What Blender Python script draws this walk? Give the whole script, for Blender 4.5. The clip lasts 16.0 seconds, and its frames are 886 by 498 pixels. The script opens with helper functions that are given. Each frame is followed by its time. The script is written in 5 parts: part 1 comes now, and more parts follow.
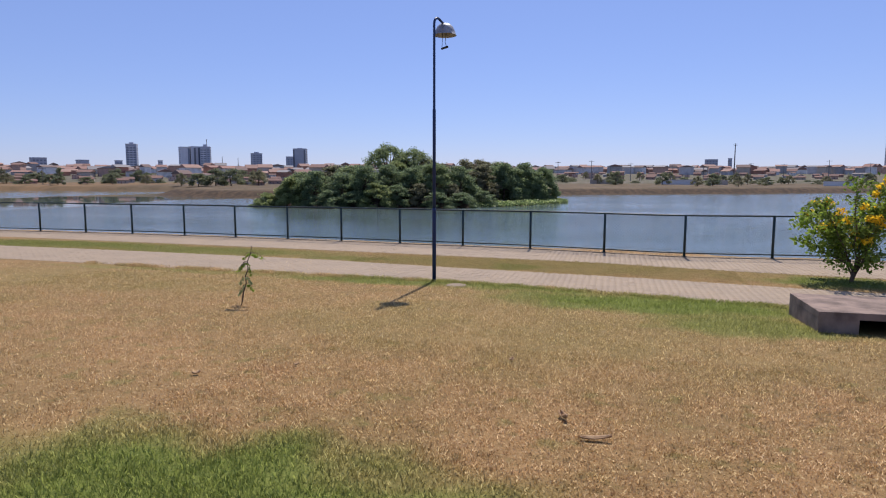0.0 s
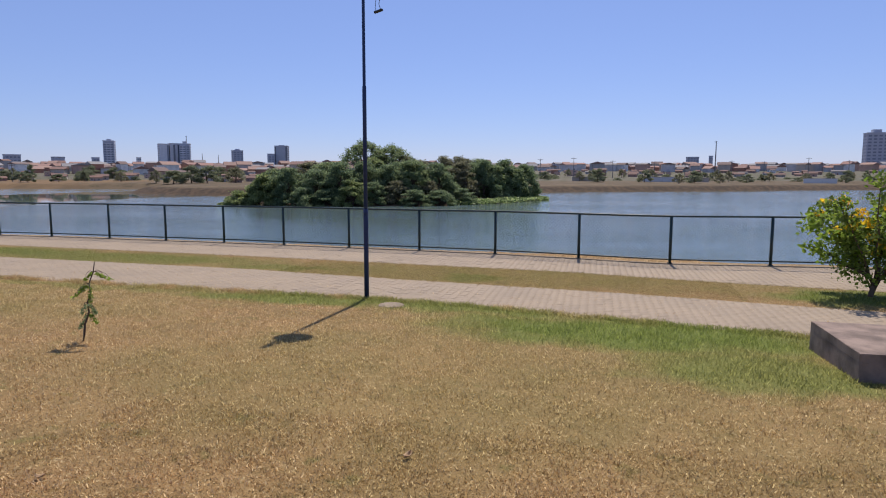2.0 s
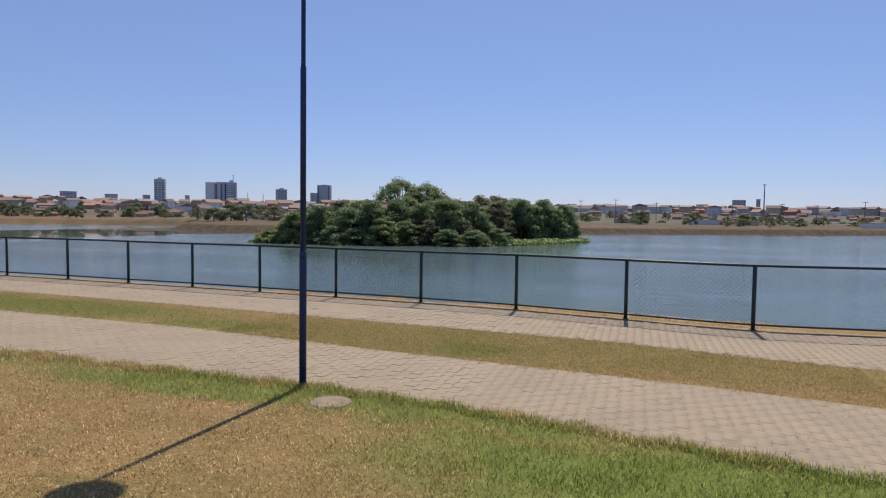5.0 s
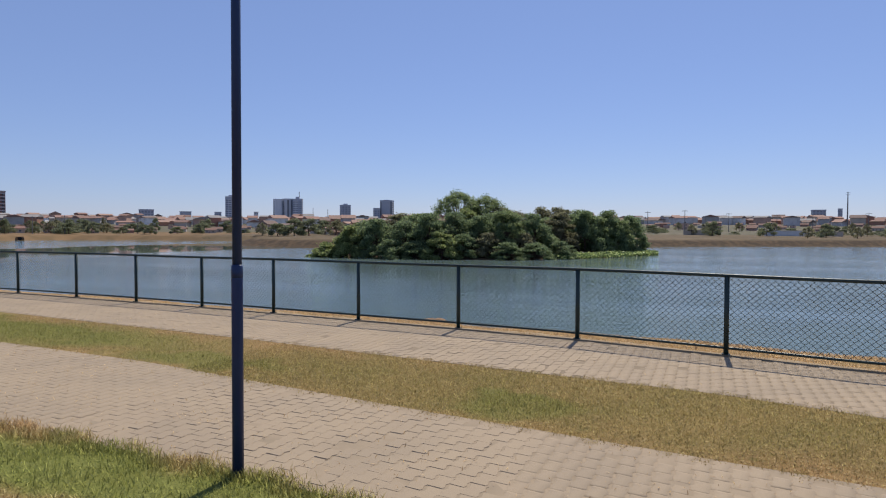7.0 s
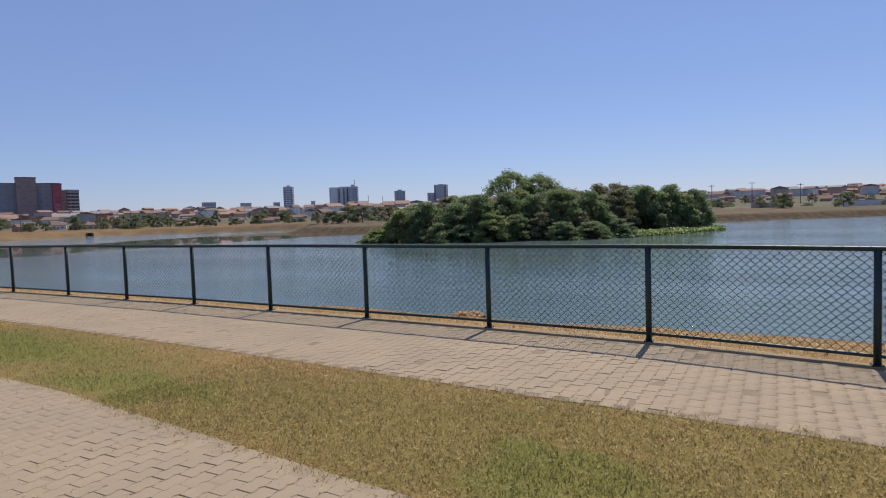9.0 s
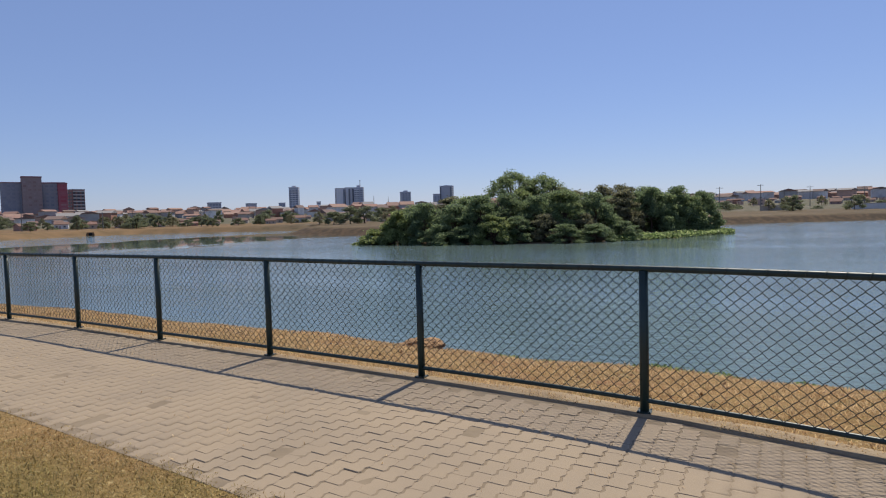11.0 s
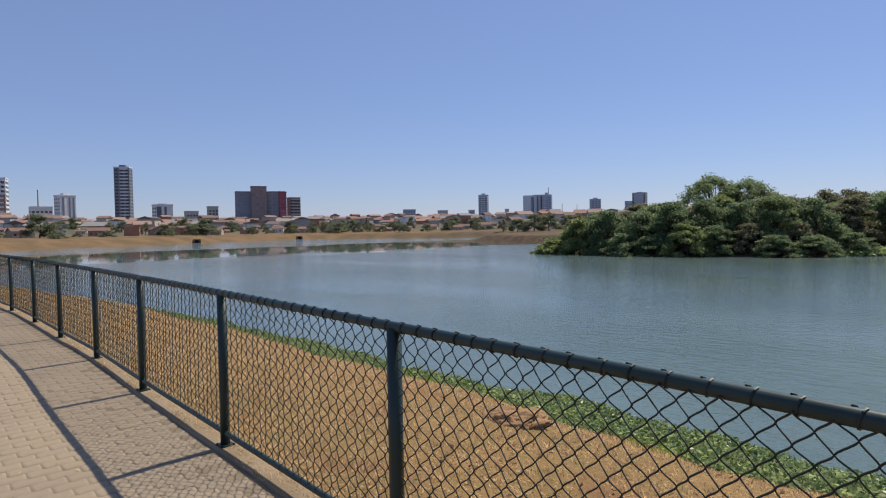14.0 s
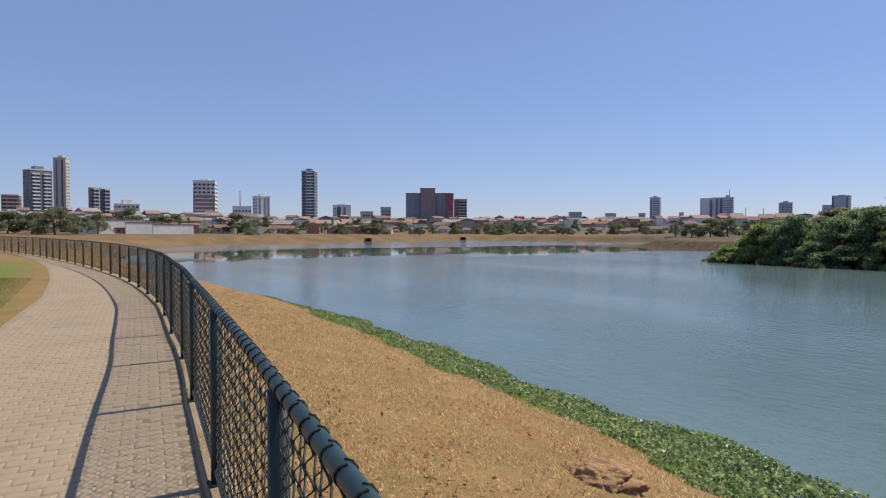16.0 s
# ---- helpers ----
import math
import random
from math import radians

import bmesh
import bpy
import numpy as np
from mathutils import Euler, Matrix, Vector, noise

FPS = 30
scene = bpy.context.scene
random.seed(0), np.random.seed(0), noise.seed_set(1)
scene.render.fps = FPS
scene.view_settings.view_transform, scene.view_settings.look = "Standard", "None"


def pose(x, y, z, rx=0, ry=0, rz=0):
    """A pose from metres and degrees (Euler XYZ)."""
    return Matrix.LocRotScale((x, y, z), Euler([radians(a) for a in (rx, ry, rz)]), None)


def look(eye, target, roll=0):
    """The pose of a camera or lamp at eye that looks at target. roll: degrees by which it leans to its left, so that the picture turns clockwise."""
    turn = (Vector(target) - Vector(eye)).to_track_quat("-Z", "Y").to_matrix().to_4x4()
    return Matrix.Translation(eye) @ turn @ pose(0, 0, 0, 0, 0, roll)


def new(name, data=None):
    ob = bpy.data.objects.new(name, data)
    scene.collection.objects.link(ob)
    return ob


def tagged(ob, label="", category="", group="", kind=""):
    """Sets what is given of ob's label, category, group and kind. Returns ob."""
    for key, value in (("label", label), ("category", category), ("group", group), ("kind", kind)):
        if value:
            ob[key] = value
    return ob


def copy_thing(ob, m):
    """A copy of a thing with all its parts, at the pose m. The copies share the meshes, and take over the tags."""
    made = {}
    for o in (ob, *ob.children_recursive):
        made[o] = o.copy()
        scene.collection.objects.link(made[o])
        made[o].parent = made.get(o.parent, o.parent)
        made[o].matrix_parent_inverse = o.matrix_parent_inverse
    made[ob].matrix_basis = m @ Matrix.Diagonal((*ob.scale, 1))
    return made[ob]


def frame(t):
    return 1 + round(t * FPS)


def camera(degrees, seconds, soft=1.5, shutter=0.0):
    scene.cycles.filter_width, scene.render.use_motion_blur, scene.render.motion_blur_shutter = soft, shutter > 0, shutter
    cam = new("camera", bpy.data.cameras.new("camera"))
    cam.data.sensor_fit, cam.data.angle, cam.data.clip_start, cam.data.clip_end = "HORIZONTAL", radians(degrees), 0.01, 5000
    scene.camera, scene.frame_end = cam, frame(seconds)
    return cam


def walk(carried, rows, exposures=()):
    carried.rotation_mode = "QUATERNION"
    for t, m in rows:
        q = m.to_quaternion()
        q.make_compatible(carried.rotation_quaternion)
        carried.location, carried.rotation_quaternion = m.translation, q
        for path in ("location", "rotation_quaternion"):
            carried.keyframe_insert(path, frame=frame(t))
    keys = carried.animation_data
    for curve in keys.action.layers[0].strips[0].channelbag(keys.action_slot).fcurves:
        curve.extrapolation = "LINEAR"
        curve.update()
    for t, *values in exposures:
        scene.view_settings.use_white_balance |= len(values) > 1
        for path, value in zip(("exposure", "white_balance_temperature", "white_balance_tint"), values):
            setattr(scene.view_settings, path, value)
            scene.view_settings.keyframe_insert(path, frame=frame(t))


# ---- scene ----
cam = camera(70.3, 16.0, soft=1.1)
PATH = [
    (0, (3.338, -0.181, 2.029), (2.821, 1.738, 1.81), 0.1),
    (0.5, (3.314, 0.471, 1.998), (2.815, 2.395, 1.775), 0.0),
    (1, (3.393, 1.073, 1.995), (2.919, 3.003, 1.768), -0.2),
    (1.5, (3.456, 1.677, 1.972), (2.982, 3.607, 1.746), -0.2),
    (2, (3.506, 2.307, 1.979), (3.039, 4.238, 1.752), 0.1),
    (2.5, (3.552, 2.908, 1.957), (3.082, 4.838, 1.724), 0.1),
    (3, (3.456, 3.485, 1.959), (2.974, 5.415, 1.746), -0.0),
    (3.5, (3.454, 4.043, 1.932), (2.934, 5.967, 1.764), 0.0),
    (4, (3.433, 4.651, 1.894), (2.892, 6.571, 1.758), 0.5),
    (6.5, (3.027, 7.841, 1.751), (2.317, 9.709, 1.682), 0.28),
    (7, (2.893, 8.458, 1.703), (2.116, 10.300, 1.645), 0.23),
    (7.5, (2.698, 9.043, 1.655), (1.800, 10.829, 1.595), -0.51),
    (8, (2.536, 9.653, 1.642), (1.578, 11.408, 1.580), -1.48),
    (8.5, (2.406, 10.287, 1.603), (1.422, 12.027, 1.532), -1.47),
    (9, (2.314, 10.943, 1.538), (1.377, 12.706, 1.430), -1.78),
    (11.5, (1.841, 14.082, 1.541), (0.871, 15.828, 1.440), -1.24),
    (12, (1.711, 14.633, 1.552), (0.570, 16.274, 1.474), -0.82),
    (12.5, (1.526, 15.211, 1.546), (0.318, 16.803, 1.462), -0.75),
    (13, (1.376, 15.761, 1.519), (0.052, 17.259, 1.448), -1.33),
    (13.5, (1.135, 16.308, 1.503), (-0.245, 17.755, 1.434), -0.98),
    (14, (1.077, 16.791, 1.541), (-0.349, 18.192, 1.473), -0.91),
    (14.5, (1.027, 17.205, 1.549), (-0.439, 18.564, 1.483), 0.38),
    (15, (0.857, 17.617, 1.560), (-0.635, 18.947, 1.490), 0.98),
    (15.5, (0.823, 17.941, 1.539), (-0.768, 19.150, 1.472), 0.56),
    (16, (0.804, 18.102, 1.569), (-0.935, 19.089, 1.511), 0.11),
]
walk(cam, [(t, look(eye, target, roll)) for t, eye, target, roll in PATH],
     [(0, 0.14, 6380, 15), (2, 0.1, 6450, 13), (4, 0.05, 6600, 9), (7, 0.03, 6700, 8), (9, 0.0, 6700, 8), (12.5, 0.0, 6850, 7), (14.5, 0.05, 6850, 7), (16, 0.12, 6850, 7)])

# ---- world and sun ----
SUN_EL, SUN_AZ = radians(54.0), radians(-2.0)
world = bpy.data.worlds.new("sky")
scene.world = world
world.use_nodes = True
wn = world.node_tree.nodes
sky = wn.new("ShaderNodeTexSky")
sky.sky_type, sky.sun_disc = "NISHITA", False
sky.sun_elevation, sky.sun_rotation = SUN_EL, SUN_AZ
sky.air_density, sky.dust_density, sky.ozone_density = 1.0, 0.1, 5.0
wn["Background"].inputs["Strength"].default_value = 0.086
tint = wn.new("ShaderNodeMix")
tint.data_type, tint.blend_type = "RGBA", "MULTIPLY"
tint.inputs["Factor"].default_value = 1.0
tint.inputs[7].default_value = (0.93, 0.90, 1.14, 1)
world.node_tree.links.new(sky.outputs["Color"], tint.inputs[6])
haze = wn.new("ShaderNodeMix")
haze.data_type = "RGBA"
haze.inputs["Factor"].default_value = 0.35
haze.inputs[7].default_value = (3.6, 5.1, 9.1, 1)
world.node_tree.links.new(tint.outputs[2], haze.inputs[6])
world.node_tree.links.new(haze.outputs[2], wn["Background"].inputs["Color"])
sun = new("sun", bpy.data.lights.new("sun", "SUN"))
sun.data.energy, sun.data.angle, sun.data.color = 4.5, radians(0.53), (1.0, 0.94, 0.84)
to_sun = Vector((math.sin(SUN_AZ) * math.cos(SUN_EL), math.cos(SUN_AZ) * math.cos(SUN_EL), math.sin(SUN_EL)))
sun.matrix_world = look(to_sun * 100, (0, 0, 0))

rng = np.random.default_rng(7)
rnd = random.Random(11)


# ---- materials ----
class Mat:
    """A small builder for node materials with world-space coordinates."""

    def __init__(self, name, rough=0.8, metal=0.0, spec=0.4):
        self.m = bpy.data.materials.new(name)
        self.m.use_nodes = True
        self.n, self.l = self.m.node_tree.nodes, self.m.node_tree.links
        self.b = self.n["Principled BSDF"]
        self.b.inputs["Roughness"].default_value = rough
        self.b.inputs["Metallic"].default_value = metal
        self.b.inputs["Specular IOR Level"].default_value = spec
        self.pos = self.n.new("ShaderNodeNewGeometry").outputs["Position"]

    def local(self):
        self.pos = self.n.new("ShaderNodeTexCoord").outputs["Object"]
        return self

    def put(self, socket, value):
        if isinstance(value, bpy.types.NodeSocket):
            self.l.new(value, socket)
        elif isinstance(value, tuple) and len(value) == 3 and socket.type == "RGBA":
            socket.default_value = (*value, 1)
        else:
            socket.default_value = value

    def noise(self, scale, detail=4.0, rough=0.55, stretch=None, distort=0.0):
        t = self.n.new("ShaderNodeTexNoise")
        t.inputs["Scale"].default_value, t.inputs["Detail"].default_value = scale, detail
        t.inputs["Roughness"].default_value, t.inputs["Distortion"].default_value = rough, distort
        if stretch:
            mp = self.n.new("ShaderNodeMapping")
            mp.inputs["Scale"].default_value = stretch
            self.l.new(self.pos, mp.inputs["Vector"])
            self.l.new(mp.outputs["Vector"], t.inputs["Vector"])
        else:
            self.l.new(self.pos, t.inputs["Vector"])
        return t.outputs["Fac"]

    def ramp(self, value, a, b, lo=0.0, hi=1.0):
        r = self.n.new("ShaderNodeMapRange")
        r.interpolation_type = "SMOOTHSTEP"
        for key, v in (("From Min", a), ("From Max", b), ("To Min", lo), ("To Max", hi)):
            r.inputs[key].default_value = v
        self.put(r.inputs["Value"], value)
        return r.outputs["Result"]

    def mix(self, fac, a, b, blend="MIX"):
        x = self.n.new("ShaderNodeMix")
        x.data_type, x.blend_type = "RGBA", blend
        self.put(x.inputs["Factor"], fac)
        self.put(x.inputs[6], a)
        self.put(x.inputs[7], b)
        return x.outputs[2]

    def math(self, op, a, b=0.0):
        x = self.n.new("ShaderNodeMath")
        x.operation = op
        self.put(x.inputs[0], a)
        self.put(x.inputs[1], b)
        return x.outputs[0]

    def vec(self, op, a, b=(0, 0, 0)):
        x = self.n.new("ShaderNodeVectorMath")
        x.operation = op
        self.put(x.inputs[0], a)
        self.put(x.inputs[1], b)
        return x.outputs["Value"] if op == "LENGTH" else x.outputs["Vector"]

    def island(self):
        return self.n.new("ShaderNodeNewGeometry").outputs["Random Per Island"]

    def random(self):
        return self.n.new("ShaderNodeObjectInfo").outputs["Random"]

    def colour(self, c):
        self.put(self.b.inputs["Base Color"], c)
        return self

    def rough(self, r):
        self.put(self.b.inputs["Roughness"], r)
        return self

    def thin(self, c, share=0.45):
        """Lets light through, as blades and leaves do."""
        t, x = self.n.new("ShaderNodeBsdfTranslucent"), self.n.new("ShaderNodeMixShader")
        self.put(t.inputs["Color"], c)
        x.inputs["Fac"].default_value = share
        self.l.new(self.b.outputs["BSDF"], x.inputs[1])
        self.l.new(t.outputs["BSDF"], x.inputs[2])
        self.l.new(x.outputs["Shader"], self.n["Material Output"].inputs["Surface"])
        return self.colour(c)

    def bump(self, h, strength=0.3, distance=0.01):
        x = self.n.new("ShaderNodeBump")
        x.inputs["Strength"].default_value, x.inputs["Distance"].default_value = strength, distance
        self.put(x.inputs["Height"], h)
        self.l.new(x.outputs["Normal"], self.b.inputs["Normal"])
        return self


# green places in the dry turf: centre x, y, radii, strength
GREEN = [(1.25, 2.55, 2.2, 1.1, 1.0), (4.1, 10.4, 3.6, 1.35, 1.0), (1.6, 11.4, 2.4, 0.55, 0.85), (-1.0, 11.55, 3.2, 0.7, 0.85), (-5.0, 11.8, 5.5, 0.45, 0.5),
         (-3.2, 14.75, 1.9, 0.6, 0.6), (-8.0, 15.4, 5.5, 1.2, 0.7), (7.8, 13.85, 1.9, 0.9, 0.95), (1.2, 14.5, 1.0, 0.6, 0.6), (1.0, 14.9, 9.0, 1.5, 0.27), (-13.0, 15.8, 6.0, 1.2, 0.8),
         (-9.0, 7.0, 4.0, 1.2, 0.35), (-24.0, 14.6, 17.0, 2.2, 0.9), (5.2, 9.0, 1.9, 1.2, 0.8), (2.4, 8.0, 5.0, 3.0, 0.2), (-6.0, 10.0, 5.0, 2.2, 0.22)]


def turf_green(s):
    """How green the turf is at a place, 0 to 1."""
    wob = s.n.new("ShaderNodeTexNoise")
    wob.inputs["Scale"].default_value, wob.inputs["Detail"].default_value = 1.3, 5.0
    s.l.new(s.pos, wob.inputs["Vector"])
    shift = s.vec("SUBTRACT", wob.outputs["Color"], (0.5, 0.5, 0.5))
    p = s.vec("ADD", s.pos, s.vec("MULTIPLY", shift, (1.5, 1.5, 0)))
    total = None
    for x, y, rx, ry, k in GREEN:
        d = s.vec("LENGTH", s.vec("MULTIPLY", s.vec("SUBTRACT", p, (x, y, 0)), (1 / rx, 1 / ry, 0)))
        v = s.ramp(d, 1.15, 0.35, 0.0, k)
        total = v if total is None else s.math("MAXIMUM", total, v)
    thin = s.ramp(s.noise(3.5, 5.0), 0.54, 0.72, 0.0, 0.28)
    return s.math("MAXIMUM", total, thin)


def make_ground():
    s = Mat("dry_turf_and_soil", 0.95, spec=0.15)
    straw = s.mix(s.ramp(s.noise(0.9, 6.0), 0.3, 0.7), (0.332, 0.203, 0.087), (0.241, 0.158, 0.066))
    straw = s.mix(s.ramp(s.noise(70.0, 3.0), 0.35, 0.75), straw, (0.191, 0.116, 0.050))
    straw = s.mix(s.ramp(s.noise(22.0, 4.0), 0.58, 0.72), straw, (0.481, 0.349, 0.174))
    straw = s.mix(s.ramp(s.noise(7.0, 5.0, 0.65), 0.5, 0.72, 0.0, 0.75), straw, (0.166, 0.112, 0.046))
    green = s.mix(s.ramp(s.noise(40.0, 3.0), 0.3, 0.7), (0.105, 0.135, 0.028), (0.175, 0.195, 0.045))
    turf = s.mix(turf_green(s), straw, green)
    sep = s.n.new("ShaderNodeSeparateXYZ")
    s.l.new(s.pos, sep.inputs[0])
    # bare reddish earth shows through on the near bank
    earth = s.mix(s.ramp(s.noise(9.0, 5.0), 0.35, 0.65), (0.299, 0.154, 0.071), (0.183, 0.091, 0.046))
    bare = s.math("MULTIPLY", s.ramp(sep.outputs["Y"], 18.3, 19.3), s.ramp(s.noise(0.8, 6.0, 0.6), 0.54, 0.7, 0.0, 0.8))
    turf = s.mix(bare, turf, earth)
    # rough brown scrub soil on the far bank, paler on the bank below the houses
    soil = s.mix(s.ramp(s.noise(0.12, 6.0), 0.35, 0.65), (0.100, 0.071, 0.042), (0.158, 0.112, 0.066))
    soil = s.mix(s.ramp(s.noise(0.9, 5.0), 0.52, 0.7), soil, (0.058, 0.058, 0.027))
    pale = s.mix(s.ramp(s.noise(0.2, 5.0), 0.35, 0.65), (0.215, 0.135, 0.07), (0.15, 0.10, 0.052))
    soil = s.mix(s.ramp(sep.outputs["X"], -135.0, -165.0), soil, pale)
    # dark browns painted for the shade on the far bank's steep face
    face_shade = s.mix(s.ramp(s.noise(0.7, 5.0), 0.4, 0.62), (0.062, 0.043, 0.028), (0.108, 0.071, 0.042))
    turf = s.mix(s.ramp(sep.outputs["X"], -52.0, -74.0), turf, pale)
    # yards, scrub and streets under the town
    yard = s.mix(s.ramp(s.noise(0.25, 6.0, 0.65), 0.4, 0.62), (0.085, 0.088, 0.048), (0.17, 0.14, 0.105))
    soil = s.mix(s.ramp(sep.outputs["Z"], 0.45, 0.95), soil, yard)
    # that painted shade sets in below a height, east of the pale bank
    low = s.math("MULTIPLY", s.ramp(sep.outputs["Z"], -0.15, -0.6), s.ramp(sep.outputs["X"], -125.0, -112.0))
    soil = s.mix(low, soil, face_shade)
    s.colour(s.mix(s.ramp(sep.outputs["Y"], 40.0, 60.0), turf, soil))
    return s.bump(s.noise(55.0, 5.0), 0.7, 0.02).m


def make_blades(name, tone):
    s = Mat(name, 0.5, spec=0.4)
    r = s.island()
    dry = s.mix(s.ramp(r, 0.1, 0.95), (0.37, 0.222, 0.100), (0.84, 0.61, 0.355))
    dry = s.mix(s.ramp(s.noise(0.9, 6.0), 0.35, 0.7), dry, s.mix(s.ramp(r, 0.1, 0.95), (0.33, 0.215, 0.09), (0.77, 0.585, 0.295)))
    dry = s.mix(s.ramp(s.noise(7.0, 5.0, 0.65), 0.5, 0.72, 0.0, 0.6), dry, (0.207, 0.137, 0.054))
    green = s.mix(r, (0.110, 0.148, 0.030), (0.345, 0.385, 0.10))
    return s.thin(s.mix(1.0, s.mix(turf_green(s), dry, green), tone, "MULTIPLY"), 0.72).m


def make_bank_blades():
    s = Mat("bank_straw", 0.6, spec=0.3)
    r = s.island()
    return s.thin(s.mix(r, (0.36, 0.212, 0.098), (0.93, 0.69, 0.385)), 0.5).m


def make_paver(name, a, b):
    s = Mat(name, 0.85, spec=0.25)
    tone = s.mix(s.math("MAXIMUM", s.random(), 0.0), a, b)
    tone = s.mix(s.island(), tone, s.mix(0.5, a, b))
    tone = s.mix(s.ramp(s.noise(1.1, 5.0), 0.35, 0.72), tone, (0.303, 0.234, 0.164))
    tone = s.mix(s.ramp(s.noise(160.0, 3.0), 0.5, 0.8), tone, (0.271, 0.213, 0.152))
    return s.colour(tone).bump(s.noise(190.0, 4.0), 0.35, 0.004).m


def make_plain(name, a, b, rough=0.8, scale=6.0, fine=60.0, metal=0.0, bump=0.2, spec=0.4, depth=0.004):
    s = Mat(name, rough, metal, spec)
    tone = s.mix(s.ramp(s.noise(scale, 5.0), 0.3, 0.72), a, b)
    tone = s.mix(s.ramp(s.noise(fine, 4.0), 0.55, 0.8, 0.0, 0.5), tone, tuple(c * 0.72 for c in a))
    return s.colour(tone).bump(s.noise(fine, 4.0), bump, depth).m


def make_leaf(name, dark, light, rough=0.55):
    s = Mat(name, rough, spec=0.25)
    return s.thin(s.mix(s.island(), dark, light), 0.6).m


def make_wall(name, a, b):
    s = Mat(name, 0.9, spec=0.2).local()
    tone = s.mix(s.ramp(s.noise(0.35, 5.0), 0.3, 0.7), a, b)
    tone = s.mix(s.random(), tone, s.mix(0.4, tone, (0.42, 0.42, 0.43)))
    return s.colour(s.mix(s.ramp(s.noise(2.0, 4.0, stretch=(1, 1, 0.15)), 0.55, 0.8, 0, 0.4), tone, tuple(c * 0.6 for c in a))).m


def make_roof(name, a, b):
    s = Mat(name, 0.9, spec=0.15).local()
    tone = s.mix(s.ramp(s.noise(0.8, 5.0), 0.3, 0.7), a, b)
    s.colour(s.mix(s.random(), tone, s.mix(0.45, tone, (0.15, 0.11, 0.095))))
    return s.m


def make_town(name, tones):
    """Each piece of a far town takes one of a few tones."""
    s = Mat(name, 0.9, spec=0.15)
    r, c = s.island(), tones[0]
    for k, tone in enumerate(tones[1:], 1):
        c = s.mix(s.math("GREATER_THAN", r, k / len(tones)), c, tone)
    return s.colour(s.mix(s.ramp(s.noise(0.5, 4.0), 0.4, 0.7, 0, 0.3), c, (0.2, 0.18, 0.17))).m


def make_water():
    s = Mat("pond_water", 0.06, spec=0.5)
    s.b.inputs["IOR"].default_value = 1.33
    murk = s.mix(s.ramp(s.noise(0.05, 3.0), 0.35, 0.65), (0.100, 0.148, 0.142), (0.138, 0.192, 0.182))
    # dark streaks of ripples are painted into the colour over the murk
    s.colour(s.mix(s.ramp(s.noise(0.5, 5.0, 0.62, stretch=(0.6, 1.6, 1)), 0.45, 0.7, 0.0, 0.3), murk, (0.085, 0.118, 0.105)))
    calm = s.ramp(s.noise(0.035, 3.0, stretch=(0.5, 1.6, 1)), 0.35, 0.62, 0.35, 1.0)
    sep = s.n.new("ShaderNodeSeparateXYZ")
    s.l.new(s.pos, sep.inputs[0])
    edge = s.math("ADD", sep.outputs["X"], s.math("MULTIPLY", s.noise(0.06, 4.0, 0.6, stretch=(1.6, 0.5, 1)), 40.0))
    lull = s.math("MAXIMUM", s.ramp(edge, -44.0, -56.0, 1.0, 0.02), s.ramp(edge, -90.0, -102.0, 0.02, 0.9))
    calm = s.math("MULTIPLY", calm, lull)
    waves = s.math("ADD", s.math("MULTIPLY", s.noise(1.7, 4.0, 0.6, stretch=(1.0, 2.2, 1)), 1.0),
                   s.math("MULTIPLY", s.noise(6.5, 3.0, 0.6, stretch=(1.0, 1.8, 1)), 0.32))
    s.rough(s.ramp(calm, 0.02, 1.0, 0.005, 0.07))
    return s.bump(s.math("MULTIPLY", waves, calm), 0.6, 0.085).m


